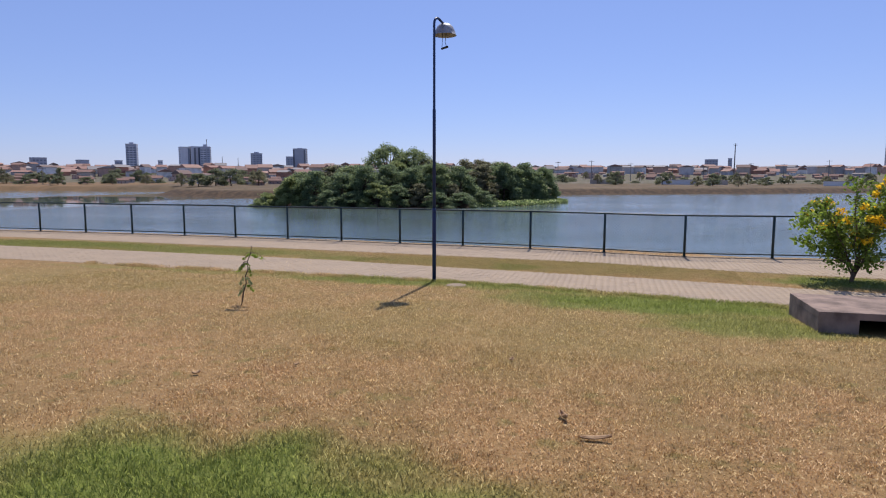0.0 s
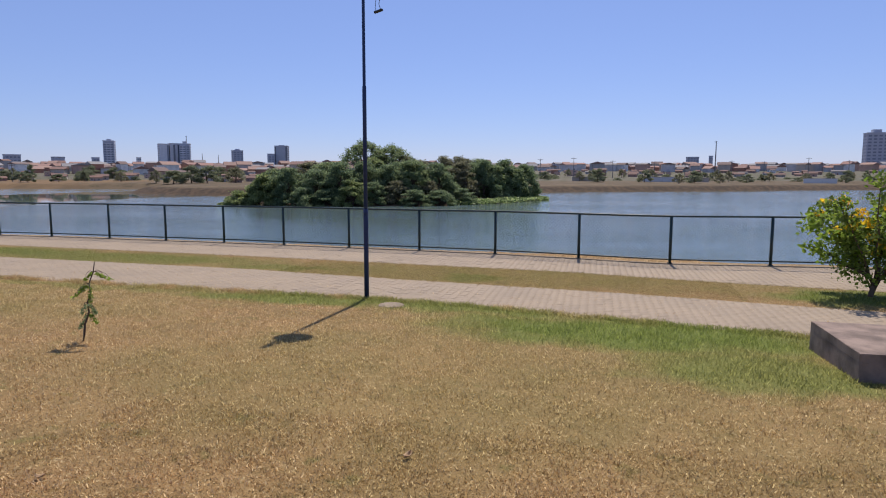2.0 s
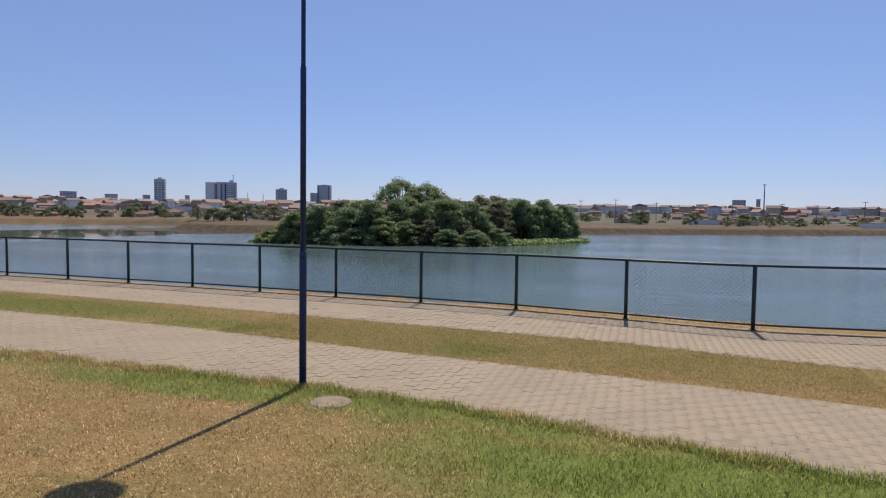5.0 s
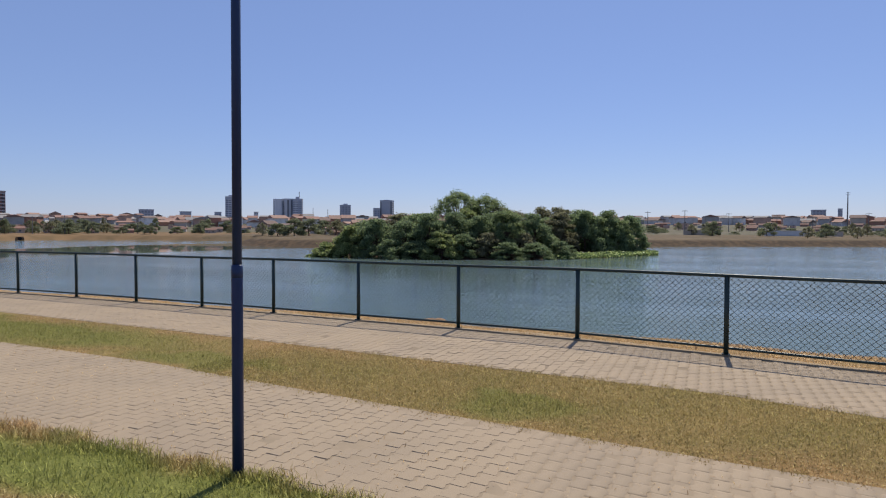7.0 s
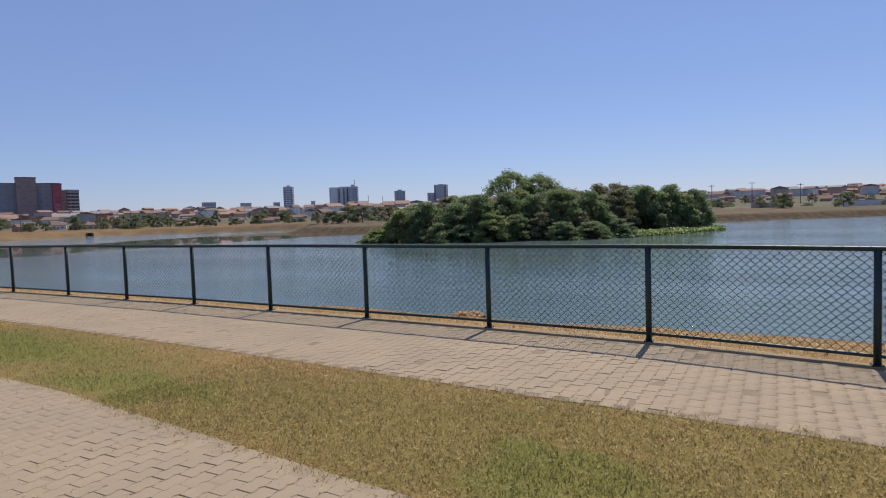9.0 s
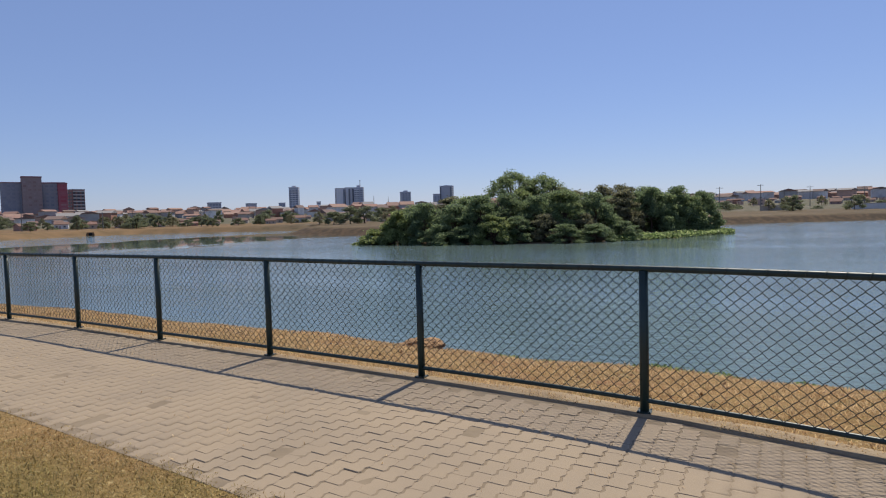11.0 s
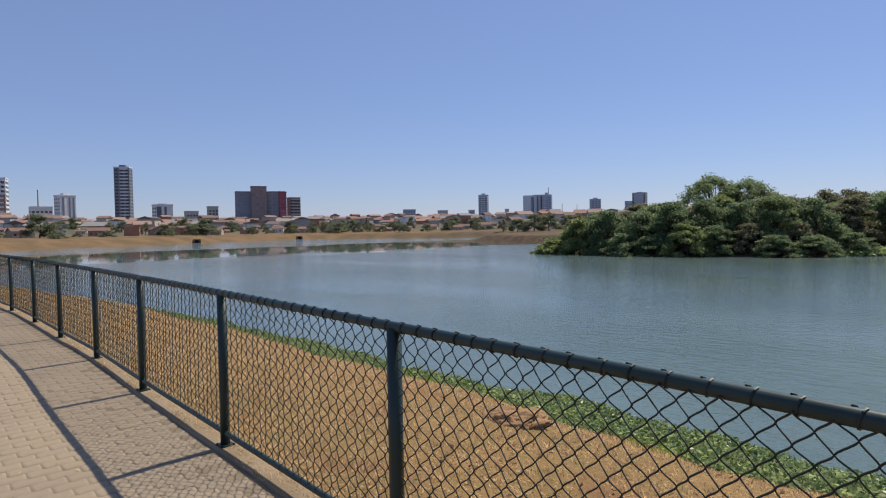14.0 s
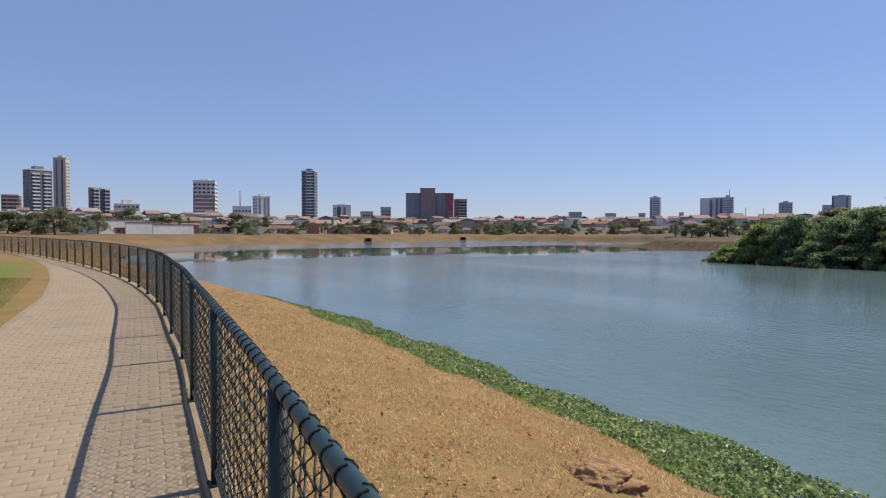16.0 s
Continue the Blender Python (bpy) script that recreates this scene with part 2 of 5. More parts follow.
M = {
    "ground": make_ground(), "blades": make_blades("lawn_blades", (1, 1, 1)), "verge_blades": make_blades("verge_blades", (0.73, 0.77, 0.68)), "bank_blades": make_bank_blades(),
    "paver": make_paver("concrete_paver", (0.358, 0.273, 0.185), (0.339, 0.258, 0.177)),
    "sand": make_plain("joint_sand", (0.27, 0.205, 0.135), (0.20, 0.15, 0.10), 0.95, 3.0, 120.0),
    "path_sand": make_plain("swept_joint_sand", (0.33, 0.25, 0.17), (0.26, 0.20, 0.135), 0.95, 3.0, 120.0),
    "kerb": make_plain("weathered_kerb", (0.328, 0.246, 0.156), (0.254, 0.180, 0.107), 0.95, 2.5, 45.0, bump=0.8, depth=0.012),
    "green_paint": make_plain("dark_green_paint", (0.012, 0.028, 0.027), (0.020, 0.042, 0.040), 0.42, 3.0, 90.0, bump=0.08),
    "wire": make_plain("coated_wire", (0.010, 0.017, 0.015), (0.02, 0.025, 0.021), 0.5, 9.0, 90.0, bump=0.05),
    "blue_paint": make_plain("dark_blue_paint", (0.008, 0.025, 0.088), (0.012, 0.034, 0.11), 0.5, 2.0, 70.0, bump=0.06),
    "lamp_shade": make_plain("dull_aluminium", (0.33, 0.34, 0.36), (0.24, 0.24, 0.26), 0.5, 8.0, 50.0, 0.25),
    "cable": make_plain("black_cable", (0.03, 0.03, 0.03), (0.05, 0.05, 0.05), 0.6),
    "concrete": make_plain("old_concrete", (0.30, 0.215, 0.165), (0.125, 0.088, 0.068), 0.92, 3.2, 40.0, bump=0.5, depth=0.01),
    "cover": make_plain("worn_concrete_cover", (0.31, 0.235, 0.16), (0.20, 0.15, 0.098), 0.92, 9.0, 60.0, bump=0.5, depth=0.006),
    # near black painted for the shade inside hollows
    "dark": make_plain("hollow_shade", (0.02, 0.018, 0.016), (0.03, 0.026, 0.024), 0.95),
    "dirt": make_plain("dug_soil", (0.27, 0.15, 0.075), (0.17, 0.09, 0.045), 0.97, 5.0, 40.0, bump=0.9, depth=0.03),
    "heap": make_plain("heap_of_earth", (0.42, 0.25, 0.125), (0.28, 0.155, 0.075), 0.97, 9.0, 50.0, bump=0.9, depth=0.02),
    "bark": make_plain("tree_bark", (0.13, 0.09, 0.06), (0.08, 0.055, 0.04), 0.95, 5.0, 40.0, bump=0.6, depth=0.01),
    "leaf_dark": make_leaf("dark_foliage", (0.092, 0.135, 0.070), (0.275, 0.34, 0.17)),
    "leaf_mid": make_leaf("olive_foliage", (0.122, 0.168, 0.078), (0.33, 0.39, 0.185)),
    "leaf_dusk": make_leaf("dusty_far_foliage", (0.12, 0.138, 0.082), (0.29, 0.31, 0.185)),
    "leaf_olive": make_leaf("light_olive_foliage", (0.14, 0.185, 0.068), (0.38, 0.42, 0.18)),
    "leaf_dry": make_leaf("dusty_foliage", (0.14, 0.138, 0.08), (0.28, 0.27, 0.16)),
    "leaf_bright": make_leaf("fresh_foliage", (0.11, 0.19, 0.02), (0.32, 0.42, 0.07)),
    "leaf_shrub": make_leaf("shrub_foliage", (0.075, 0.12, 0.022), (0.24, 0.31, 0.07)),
    "leaf_water": make_leaf("water_plant_leaves", (0.052, 0.11, 0.028), (0.47, 0.54, 0.24), 0.34),
    "petal": make_leaf("yellow_petals", (0.80, 0.50, 0.02), (0.90, 0.66, 0.05)),
    "dead_leaf": make_plain("dead_leaf", (0.30, 0.17, 0.08), (0.45, 0.30, 0.16), 0.8, 20.0, 90.0),
    "water": make_water(),
    "pane": make_plain("dark_pane", (0.045, 0.055, 0.07), (0.07, 0.08, 0.10), 0.2, 0.2, 2.0, bump=0.0),
    "terracotta": make_roof("terracotta_tiles", (0.29, 0.17, 0.133), (0.20, 0.124, 0.10)),
    "grey_roof": make_roof("fibre_cement_roof", (0.30, 0.28, 0.27), (0.22, 0.20, 0.19)),
    "brick": make_wall("bare_brick", (0.44, 0.22, 0.145), (0.34, 0.17, 0.115)),
    "cream": make_wall("cream_render", (0.54, 0.45, 0.36), (0.43, 0.36, 0.29)),
    "white": make_wall("white_render", (0.80, 0.79, 0.77), (0.68, 0.67, 0.66)),
    "greywall": make_wall("grey_render", (0.48, 0.46, 0.45), (0.38, 0.365, 0.36)),
    "pink": make_wall("salmon_render", (0.60, 0.38, 0.29), (0.52, 0.33, 0.25)),
    "red": make_wall("red_cladding", (0.35, 0.055, 0.085), (0.29, 0.05, 0.075)),
    "maroon": make_wall("brown_cladding", (0.24, 0.10, 0.085), (0.20, 0.085, 0.075)),
    "slate": make_wall("slate_cladding", (0.12, 0.13, 0.17), (0.09, 0.10, 0.135)),
    "beige": make_wall("beige_cladding", (0.62, 0.54, 0.46), (0.54, 0.47, 0.40)),
    # the next two wall tones have distance haze painted into them
    "haze_white": make_wall("hazed_white_wall", (0.74, 0.75, 0.80), (0.64, 0.65, 0.72)),
    "haze_grey": make_wall("hazed_grey_wall", (0.44, 0.47, 0.56), (0.38, 0.41, 0.50)),
    "hotel_grey": make_wall("hotel_grey_cladding", (0.235, 0.25, 0.31), (0.20, 0.215, 0.27)),
    "hotel_brown": make_wall("hotel_brown_cladding", (0.27, 0.185, 0.18), (0.23, 0.155, 0.15)),
    "dark_red": make_wall("dark_red_cladding", (0.22, 0.05, 0.07), (0.18, 0.045, 0.06)),
    # window glass paled in colour for distance haze
    "haze_pane": make_plain("hazed_pane", (0.17, 0.19, 0.25), (0.22, 0.24, 0.30), 0.35, 0.2, 2.0, bump=0.0),
    "rust": make_wall("rust_cladding", (0.34, 0.13, 0.07), (0.28, 0.11, 0.06)),
    "town_wall": make_town("far_town_walls", ((0.78, 0.77, 0.76), (0.62, 0.60, 0.60), (0.52, 0.45, 0.38), (0.40, 0.21, 0.15), (0.40, 0.39, 0.39), (0.52, 0.34, 0.27))),
    "town_roof": make_town("far_town_roofs", ((0.33, 0.195, 0.155), (0.25, 0.15, 0.12), (0.36, 0.23, 0.18), (0.30, 0.28, 0.27), (0.20, 0.14, 0.12))),
    "pole": make_plain("grey_pole", (0.22, 0.21, 0.20), (0.16, 0.15, 0.15), 0.8),
}


# ---- builders ----
def link(name, mesh, material, parent=None, label=""):
    mesh.materials.append(M[material]) if material else None
    ob = new(name, mesh)
    ob.parent = parent
    if label:
        tagged(ob, label)
    return ob


def part(name, bm, material, parent=None, label="", smooth=False):
    me = bpy.data.meshes.new(name)
    bm.to_mesh(me)
    bm.free()
    if smooth:
        me.shade_smooth()
    return link(name, me, material, parent, label)


def raw(name, verts, faces, material, parent=None, label="", smooth=False):
    """A mesh from arrays of corners and of equal-sided faces."""
    verts, faces = np.asarray(verts, dtype=np.float32), np.asarray(faces, dtype=np.int32)
    me = bpy.data.meshes.new(name)
    k = faces.shape[1]
    me.vertices.add(len(verts))
    me.vertices.foreach_set("co", verts.ravel())
    me.loops.add(faces.size)
    me.loops.foreach_set("vertex_index", faces.ravel())
    me.polygons.add(len(faces))
    me.polygons.foreach_set("loop_start", np.arange(len(faces), dtype=np.int32) * k)
    me.update(calc_edges=True)
    me.validate()
    if smooth:
        me.shade_smooth()
    return link(name, me, material, parent, label)


def thing(name, label, category, m=None, group="", kind=""):
    ob = new(name)
    ob.empty_display_size = 0.1
    if m is not None:
        ob.matrix_basis = m
    return tagged(ob, label, category, group, kind)


def box_bm(sx, sy, sz, at=(0, 0, 0), bevel=0.0, turn=0.0):
    """A box whose base's middle stands at the place given."""
    bm = bmesh.new()
    bmesh.ops.create_cube(bm, size=1)
    bmesh.ops.scale(bm, vec=(sx, sy, sz), verts=bm.verts)
    if bevel:
        bmesh.ops.bevel(bm, geom=bm.edges[:], offset=bevel, segments=2, affect="EDGES")
    bmesh.ops.translate(bm, vec=(0, 0, sz / 2), verts=bm.verts)
    if turn:
        bmesh.ops.rotate(bm, cent=(0, 0, 0), matrix=Matrix.Rotation(radians(turn), 3, "Z"), verts=bm.verts)
    bmesh.ops.translate(bm, vec=at, verts=bm.verts)
    return bm


def tube(bm, pts, radii, sides=8, caps=True):
    """A round bar along points, added to a bmesh."""
    pts = [Vector(p) for p in pts]
    rings = []
    for i, p in enumerate(pts):
        way = (pts[min(i + 1, len(pts) - 1)] - pts[max(i - 1, 0)]).normalized()
        a = way.orthogonal().normalized() if abs(way.z) > 0.95 else way.cross(Vector((0, 0, 1))).normalized()
        b = way.cross(a)
        r = radii[i] if hasattr(radii, "__len__") else radii
        rings.append([bm.verts.new(p + (a * math.cos(6.28319 * k / sides) + b * math.sin(6.28319 * k / sides)) * r) for k in range(sides)])
    for r0, r1 in zip(rings, rings[1:]):
        for k in range(sides):
            bm.faces.new((r0[k], r0[(k + 1) % sides], r1[(k + 1) % sides], r1[k]))
    if caps:
        bm.faces.new(rings[0][::-1])
        bm.faces.new(rings[-1])
    return bm


def wires(paths, radius, sides=3):
    """Corners and quads of many thin wires, each an array of points of the same length."""
    P = np.asarray(paths, dtype=np.float64)
    n, k = P.shape[:2]
    way = np.empty_like(P)
    way[:, 1:-1] = P[:, 2:] - P[:, :-2]
    way[:, 0], way[:, -1] = P[:, 1] - P[:, 0], P[:, -1] - P[:, -2]
    way /= np.linalg.norm(way, axis=2, keepdims=True)
    a = np.cross(way, np.array([0.31, 0.77, 0.05]))
    a /= np.linalg.norm(a, axis=2, keepdims=True)
    b = np.cross(way, a)
    ang = 2 * np.pi * np.arange(sides) / sides
    V = P[:, :, None] + radius * (a[:, :, None] * np.cos(ang)[None, None, :, None] + b[:, :, None] * np.sin(ang)[None, None, :, None])
    idx = np.arange(n * k * sides).reshape(n, k, sides)
    nxt = np.roll(idx, -1, axis=2)
    F = np.stack([idx[:, :-1], nxt[:, :-1], nxt[:, 1:], idx[:, 1:]], axis=-1).reshape(-1, 4)
    return V.reshape(-1, 3), F


# ---- plan ----
WATER_Z = -1.8
# middle line of the fence
FENCE = [(40.0, 14.2), (24.0, 16.2), (16.0, 17.3), (11.7, 17.75), (9.53, 17.8), (7.37, 17.68), (5.21, 17.52), (3.14, 17.92), (1.01, 18.365), (-1.088, 18.604), (-3.197, 18.781), (-5.285, 18.943),
         (-7.35, 19.115), (-9.45, 19.22), (-11.62, 19.34), (-13.95, 19.42), (-18.9, 19.3), (-24.0, 18.9), (-30.0, 18.1), (-37.0, 16.9), (-44.6, 15.4),
         (-55.0, 12.5), (-64.0, 9.0), (-76.0, 2.5), (-90.0, -8.0)]
WALK_IN = [(39.95, 9.18), (15.17, 13.67), (8.22, 14.69), (5.24, 15.12), (2.97, 15.65), (0.28, 15.88), (-3.7, 16.3), (-9.68, 16.76), (-16.67, 17.18), (-22.69, 17.09), (-29.72, 16.71), (-36.78, 15.98), (-51.96, 13.48), (-76.54, 4.54), (-91.11, -4.61)]
PATH_OUT = [(39.83, 7.18), (15.05, 11.67), (7.11, 12.85), (4.14, 13.41), (0.16, 13.87), (-3.82, 14.42), (-9.82, 14.73), (-19.81, 15.04), (-29.85, 14.66), (-36.91, 13.78), (-52.09, 11.29), (-76.69, 2.04), (-91.26, -7.1)]
PATH_IN = [(39.7, 4.99), (14.92, 9.48), (6.29, 10.84), (4.7, 11.11), (2.53, 11.57), (0.24, 11.91), (-1.96, 11.97), (-7.95, 12.2), (-19.95, 12.67), (-29.98, 12.37), (-37.05, 11.49), (-52.23, 8.99), (-76.84, -0.45), (-91.41, -9.6)]
POND = [(45.0, 24.5), (20.0, 24.3), (8.0, 24.7), (-1.0, 25.4), (-10.0, 25.9), (-20.0, 26.2), (-30.0, 25.2), (-42.0, 23.2), (-59.43, 22.55), (-84.62, 20.05), (-114.51, 22.84), (-138.81, 35.32), (-162.38, 59.77), (-175.68, 88.62), (-193.43, 126.75), (-191.94, 151.71), (-173.37, 160.61), (-151.29, 161.29), (-129.09, 163.97), (-115.0, 158.0), (-107.5, 140.0), (-102.5, 129.0), (-91.0, 119.5), (-79.0, 115.0), (-66.0, 113.5), (-53.0, 121.0), (-46.0, 140.0), (-34.0, 154.4), (-11.06, 160.9), (26.43, 184.7), (80.85, 223.52), (129.38, 247.65), (178.39, 229.69), (166.82, 120.19), (118.01, 58.0), (81.34, 31.14)]
ISLE = [(-52.3, 89.5), (-47.58, 83.9), (-40.72, 80.8), (-33.76, 79.6), (-25.74, 79.6), (-18.66, 82.3), (-11.9, 88.5), (-7.61, 101.59), (-4.39, 113.42), (-7.65, 117.62), (-15.75, 116.1), (-28.09, 110.83), (-40.49, 104.56), (-48.83, 99.05)]


def line_y(line, x):
    p = np.array(sorted(line), dtype=float)
    return np.interp(x, p[:, 0], p[:, 1])


def smooth_line(line, step):
    """Points at even steps along a soft curve through a line's points, with the way there."""
    p = np.array(line, dtype=float)
    out = []
    for i in range(len(p) - 1):
        a, b, c, d = p[max(i - 1, 0)], p[i], p[i + 1], p[min(i + 2, len(p) - 1)]
        t = np.linspace(0, 1, 40, endpoint=False)[:, None]
        la = np.linalg.norm(c - b)
        m0 = (c - a) / (np.linalg.norm(c - b) + np.linalg.norm(b - a) + 1e-9) * la
        m1 = (d - b) / (np.linalg.norm(d - c) + np.linalg.norm(c - b) + 1e-9) * la
        out.append((2 * t**3 - 3 * t**2 + 1) * b + (t**3 - 2 * t**2 + t) * m0 + (-2 * t**3 + 3 * t**2) * c + (t**3 - t**2) * m1)
    q = np.vstack(out + [p[-1:]])
    s = np.concatenate([[0], np.cumsum(np.linalg.norm(np.diff(q, axis=0), axis=1))])
    at = np.arange(0, s[-1], step)
    return np.stack([np.interp(at, s, q[:, 0]), np.interp(at, s, q[:, 1])], axis=1)


def signed(poly, X, Y):
    """Distance to a closed outline, negative inside it."""
    p = np.array(poly, dtype=float)
    best, inside = np.full(X.shape, 1e9), np.zeros(X.shape, dtype=bool)
    for (x0, y0), (x1, y1) in zip(p, np.roll(p, -1, axis=0)):
        dx, dy = x1 - x0, y1 - y0
        t = np.clip(((X - x0) * dx + (Y - y0) * dy) / (dx * dx + dy * dy), 0, 1)
        best = np.minimum(best, np.hypot(X - x0 - t * dx, Y - y0 - t * dy))
        crosses = (y0 > Y) != (y1 > Y)
        xi = x0 + (Y - y0) * dx / (dy if abs(dy) > 1e-9 else 1e-9)
        inside ^= crosses & (X < xi)
    return np.where(inside, -best, best)


def step01(a, b, v):
    t = np.clip((v - a) / (b - a), 0, 1)
    return t * t * (3 - 2 * t)


def height(X, Y):
    """The ground's height."""
    X, Y = np.asarray(X, dtype=float), np.asarray(Y, dtype=float)
    d = signed(POND, X, Y) + 0.12 * np.sin(X * 0.9 + 0.3 * Y) + 0.07 * np.sin(X * 2.3 + 1.0)
    near = np.interp(d, [-60, -6, 0, 1.0, 2.2, 3.4, 4.8, 6.2, 7.0], [-4, -2.6, WATER_Z, -1.38, -0.92, -0.53, -0.25, -0.05, -0.0065])
    far_side = step01(38, 60, Y) + step01(-75, -110, X) * (Y > -20)
    steps = [-60, -6, 0, 3, 7, 16, 45, 75, 260, 900, 3000]
    west = np.interp(d, steps, [-4, -2.6, WATER_Z, -1.0, -0.1, 0.4, 0.7, 1.5, 8.5, 13.0, 15.0])
    north = np.interp(d, steps, [-4, -2.6, WATER_Z, -0.35, 0.0, 0.05, 0.45, 1.1, 7.5, 12.0, 14.0])
    far = west + (north - west) * step01(75, 125, Y)
    h = np.where(d < 0, near, near + (far - near) * np.clip(far_side, 0, 1))
    lawn = 0.042 * np.clip(line_y(PATH_IN, X) - 0.3 - Y, 0, 13.5)
    h = h + lawn * step01(70, 20, np.abs(X)) * (Y < 14)
    isle = signed(ISLE, X, Y) + 1.2 * np.sin(X * 0.45) * np.sin(Y * 0.37)
    return np.maximum(h, np.interp(isle, [-8, 0, 4], [-0.9, WATER_Z + 0.05, -4]))


def spread(*spans):
    out = []
    for a, b, n in spans:
        out.append(np.linspace(a, b, n, endpoint=False))
    return np.concatenate(out + [[spans[-1][1]]])


def sheet(xs, ys, fz):
    X, Y = np.meshgrid(xs, ys)
    V = np.stack([X, Y, fz(X, Y)], axis=-1).reshape(-1, 3)
    i = np.arange(len(xs) * len(ys)).reshape(len(ys), len(xs))
    F = np.stack([i[:-1, :-1], i[:-1, 1:], i[1:, 1:], i[1:, :-1]], axis=-1).reshape(-1, 4)
    return V, F


xs = spread((-3500, -320, 12), (-320, -60, 120), (-60, -15, 45), (-15, 12, 72), (12, 60, 32), (60, 300, 60), (300, 3500, 12))
ys = spread((-1500, -12, 8), (-12, 13, 60), (13, 30, 52), (30, 290, 150), (290, 4500, 24))
V, F = sheet(xs, ys, height)
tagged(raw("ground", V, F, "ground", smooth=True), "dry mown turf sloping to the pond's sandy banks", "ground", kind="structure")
V, F = sheet(np.linspace(-260, 220, 25), np.linspace(5, 300, 20), lambda X, Y: X * 0 + WATER_Z)
tagged(raw("water", V, F, "water"), "calm blue-green pond water with small ripples", "pond", kind="structure")


def ribbon(name, outer, inner, z, material, label, category, x0=-88, x1=38):
    x = np.arange(x0, x1, 0.4)
    rows = np.linspace(0, 1, 5)
    yo, yi = line_y(outer, x), line_y(inner, x)
    V = np.stack([np.stack([x, yi + (yo - yi) * r, np.full_like(x, z)], axis=1) for r in rows]).reshape(-1, 3)
    i = np.arange(len(rows) * len(x)).reshape(len(rows), len(x))
    F = np.stack([i[:-1, :-1], i[:-1, 1:], i[1:, 1:], i[1:, :-1]], axis=-1).reshape(-1, 4)
    return tagged(raw(name, V, F, material), label, category, kind="structure")


fence_soft = smooth_line(FENCE, 0.5)
KERB_IN = [(x, y - 0.075) for x, y in fence_soft[::2]]
walkway = ribbon("pavement", KERB_IN, WALK_IN, -0.0036, "sand", "waterside walk of beige interlocking concrete pavers", "pavement")
footpath = ribbon("footpath", PATH_OUT, PATH_IN, -0.0030, "path_sand", "park footpath of beige interlocking concrete pavers", "footpath")

# low worn kerb under the fence
bm = bmesh.new()
rows = []
for i, (x, y) in enumerate(fence_soft):
    j = 0.012 * math.sin(i * 1.7) + 0.008 * math.sin(i * 0.61)
    rows.append([bm.verts.new((x, y + dy, z)) for dy, z in ((-0.082 + j * 0.6, -0.08), (-0.072 + j * 0.6, 0.006 + j * 0.3), (-0.045 + j, 0.014 + j * 0.3), (0.06, 0.016), (0.13, 0.006 - j), (0.17, -0.14))])
for a, b in zip(rows, rows[1:]):
    for k in range(5):
        bm.faces.new((a[k], b[k], b[k + 1], a[k + 1]))
tagged(part("kerb", bm, "kerb", smooth=True), "low crumbling earth-stained concrete kerb under the fence", "kerb", kind="structure")

# ---- fence ----
fine = smooth_line(FENCE, 0.01)
# posts stand at the bends of the line near the walk, and 2.1 m apart beyond
marks = [int(np.argmin(np.abs(fine[:, 0] - x))) for x, _ in FENCE[4:16]]
marks = list(range(marks[0] - 210, 0, -210))[::-1] + marks + list(range(marks[-1] + 210, len(fine), 210))
posts = fine[marks]
RAIL_Z, LOW_Z = 1.103, 0.105
bm = bmesh.new()
tube(bm, [(0, 0, 0.0), (0, 0, 1.09)], 0.034, 10)
post_mesh = bpy.data.meshes.new("post")
bm.to_mesh(post_mesh)
post_mesh.shade_smooth()
bm.free()
post_mesh.materials.append(M["green_paint"])
bm = box_bm(0.105, 0.105, 0.012, (0, 0, 0.013), 0.003)
for sx in (-0.041, 0.041):
    for sy in (-0.041, 0.041):
        tube(bm, [(sx, sy, 0.022), (sx, sy, 0.031)], 0.006, 6)
foot_mesh = bpy.data.meshes.new("foot_plate")
bm.to_mesh(foot_mesh)
bm.free()
foot_mesh.materials.append(M["green_paint"])

ang = np.linspace(0, 2 * np.pi, 11)
V, F = wires([np.stack([np.linspace(-0.016, 0.016, 11), 0.0252 * np.sin(ang), 0.0252 * np.cos(ang)], axis=1)], 0.0034, 4)
tie_mesh = bpy.data.meshes.new("wire_tie")
tie_mesh.from_pydata([tuple(v) for v in V], [], [tuple(int(k) for k in f) for f in F])
tie_mesh.materials.append(M["wire"])

fence = thing("fence", "dark green chain-link fence with round posts along the pond walk", "fence", pose(*posts[len(posts) // 2], 0))
mid = Vector((*posts[len(posts) // 2], 0))
PITCH, ROW = 0.0445, 0.080


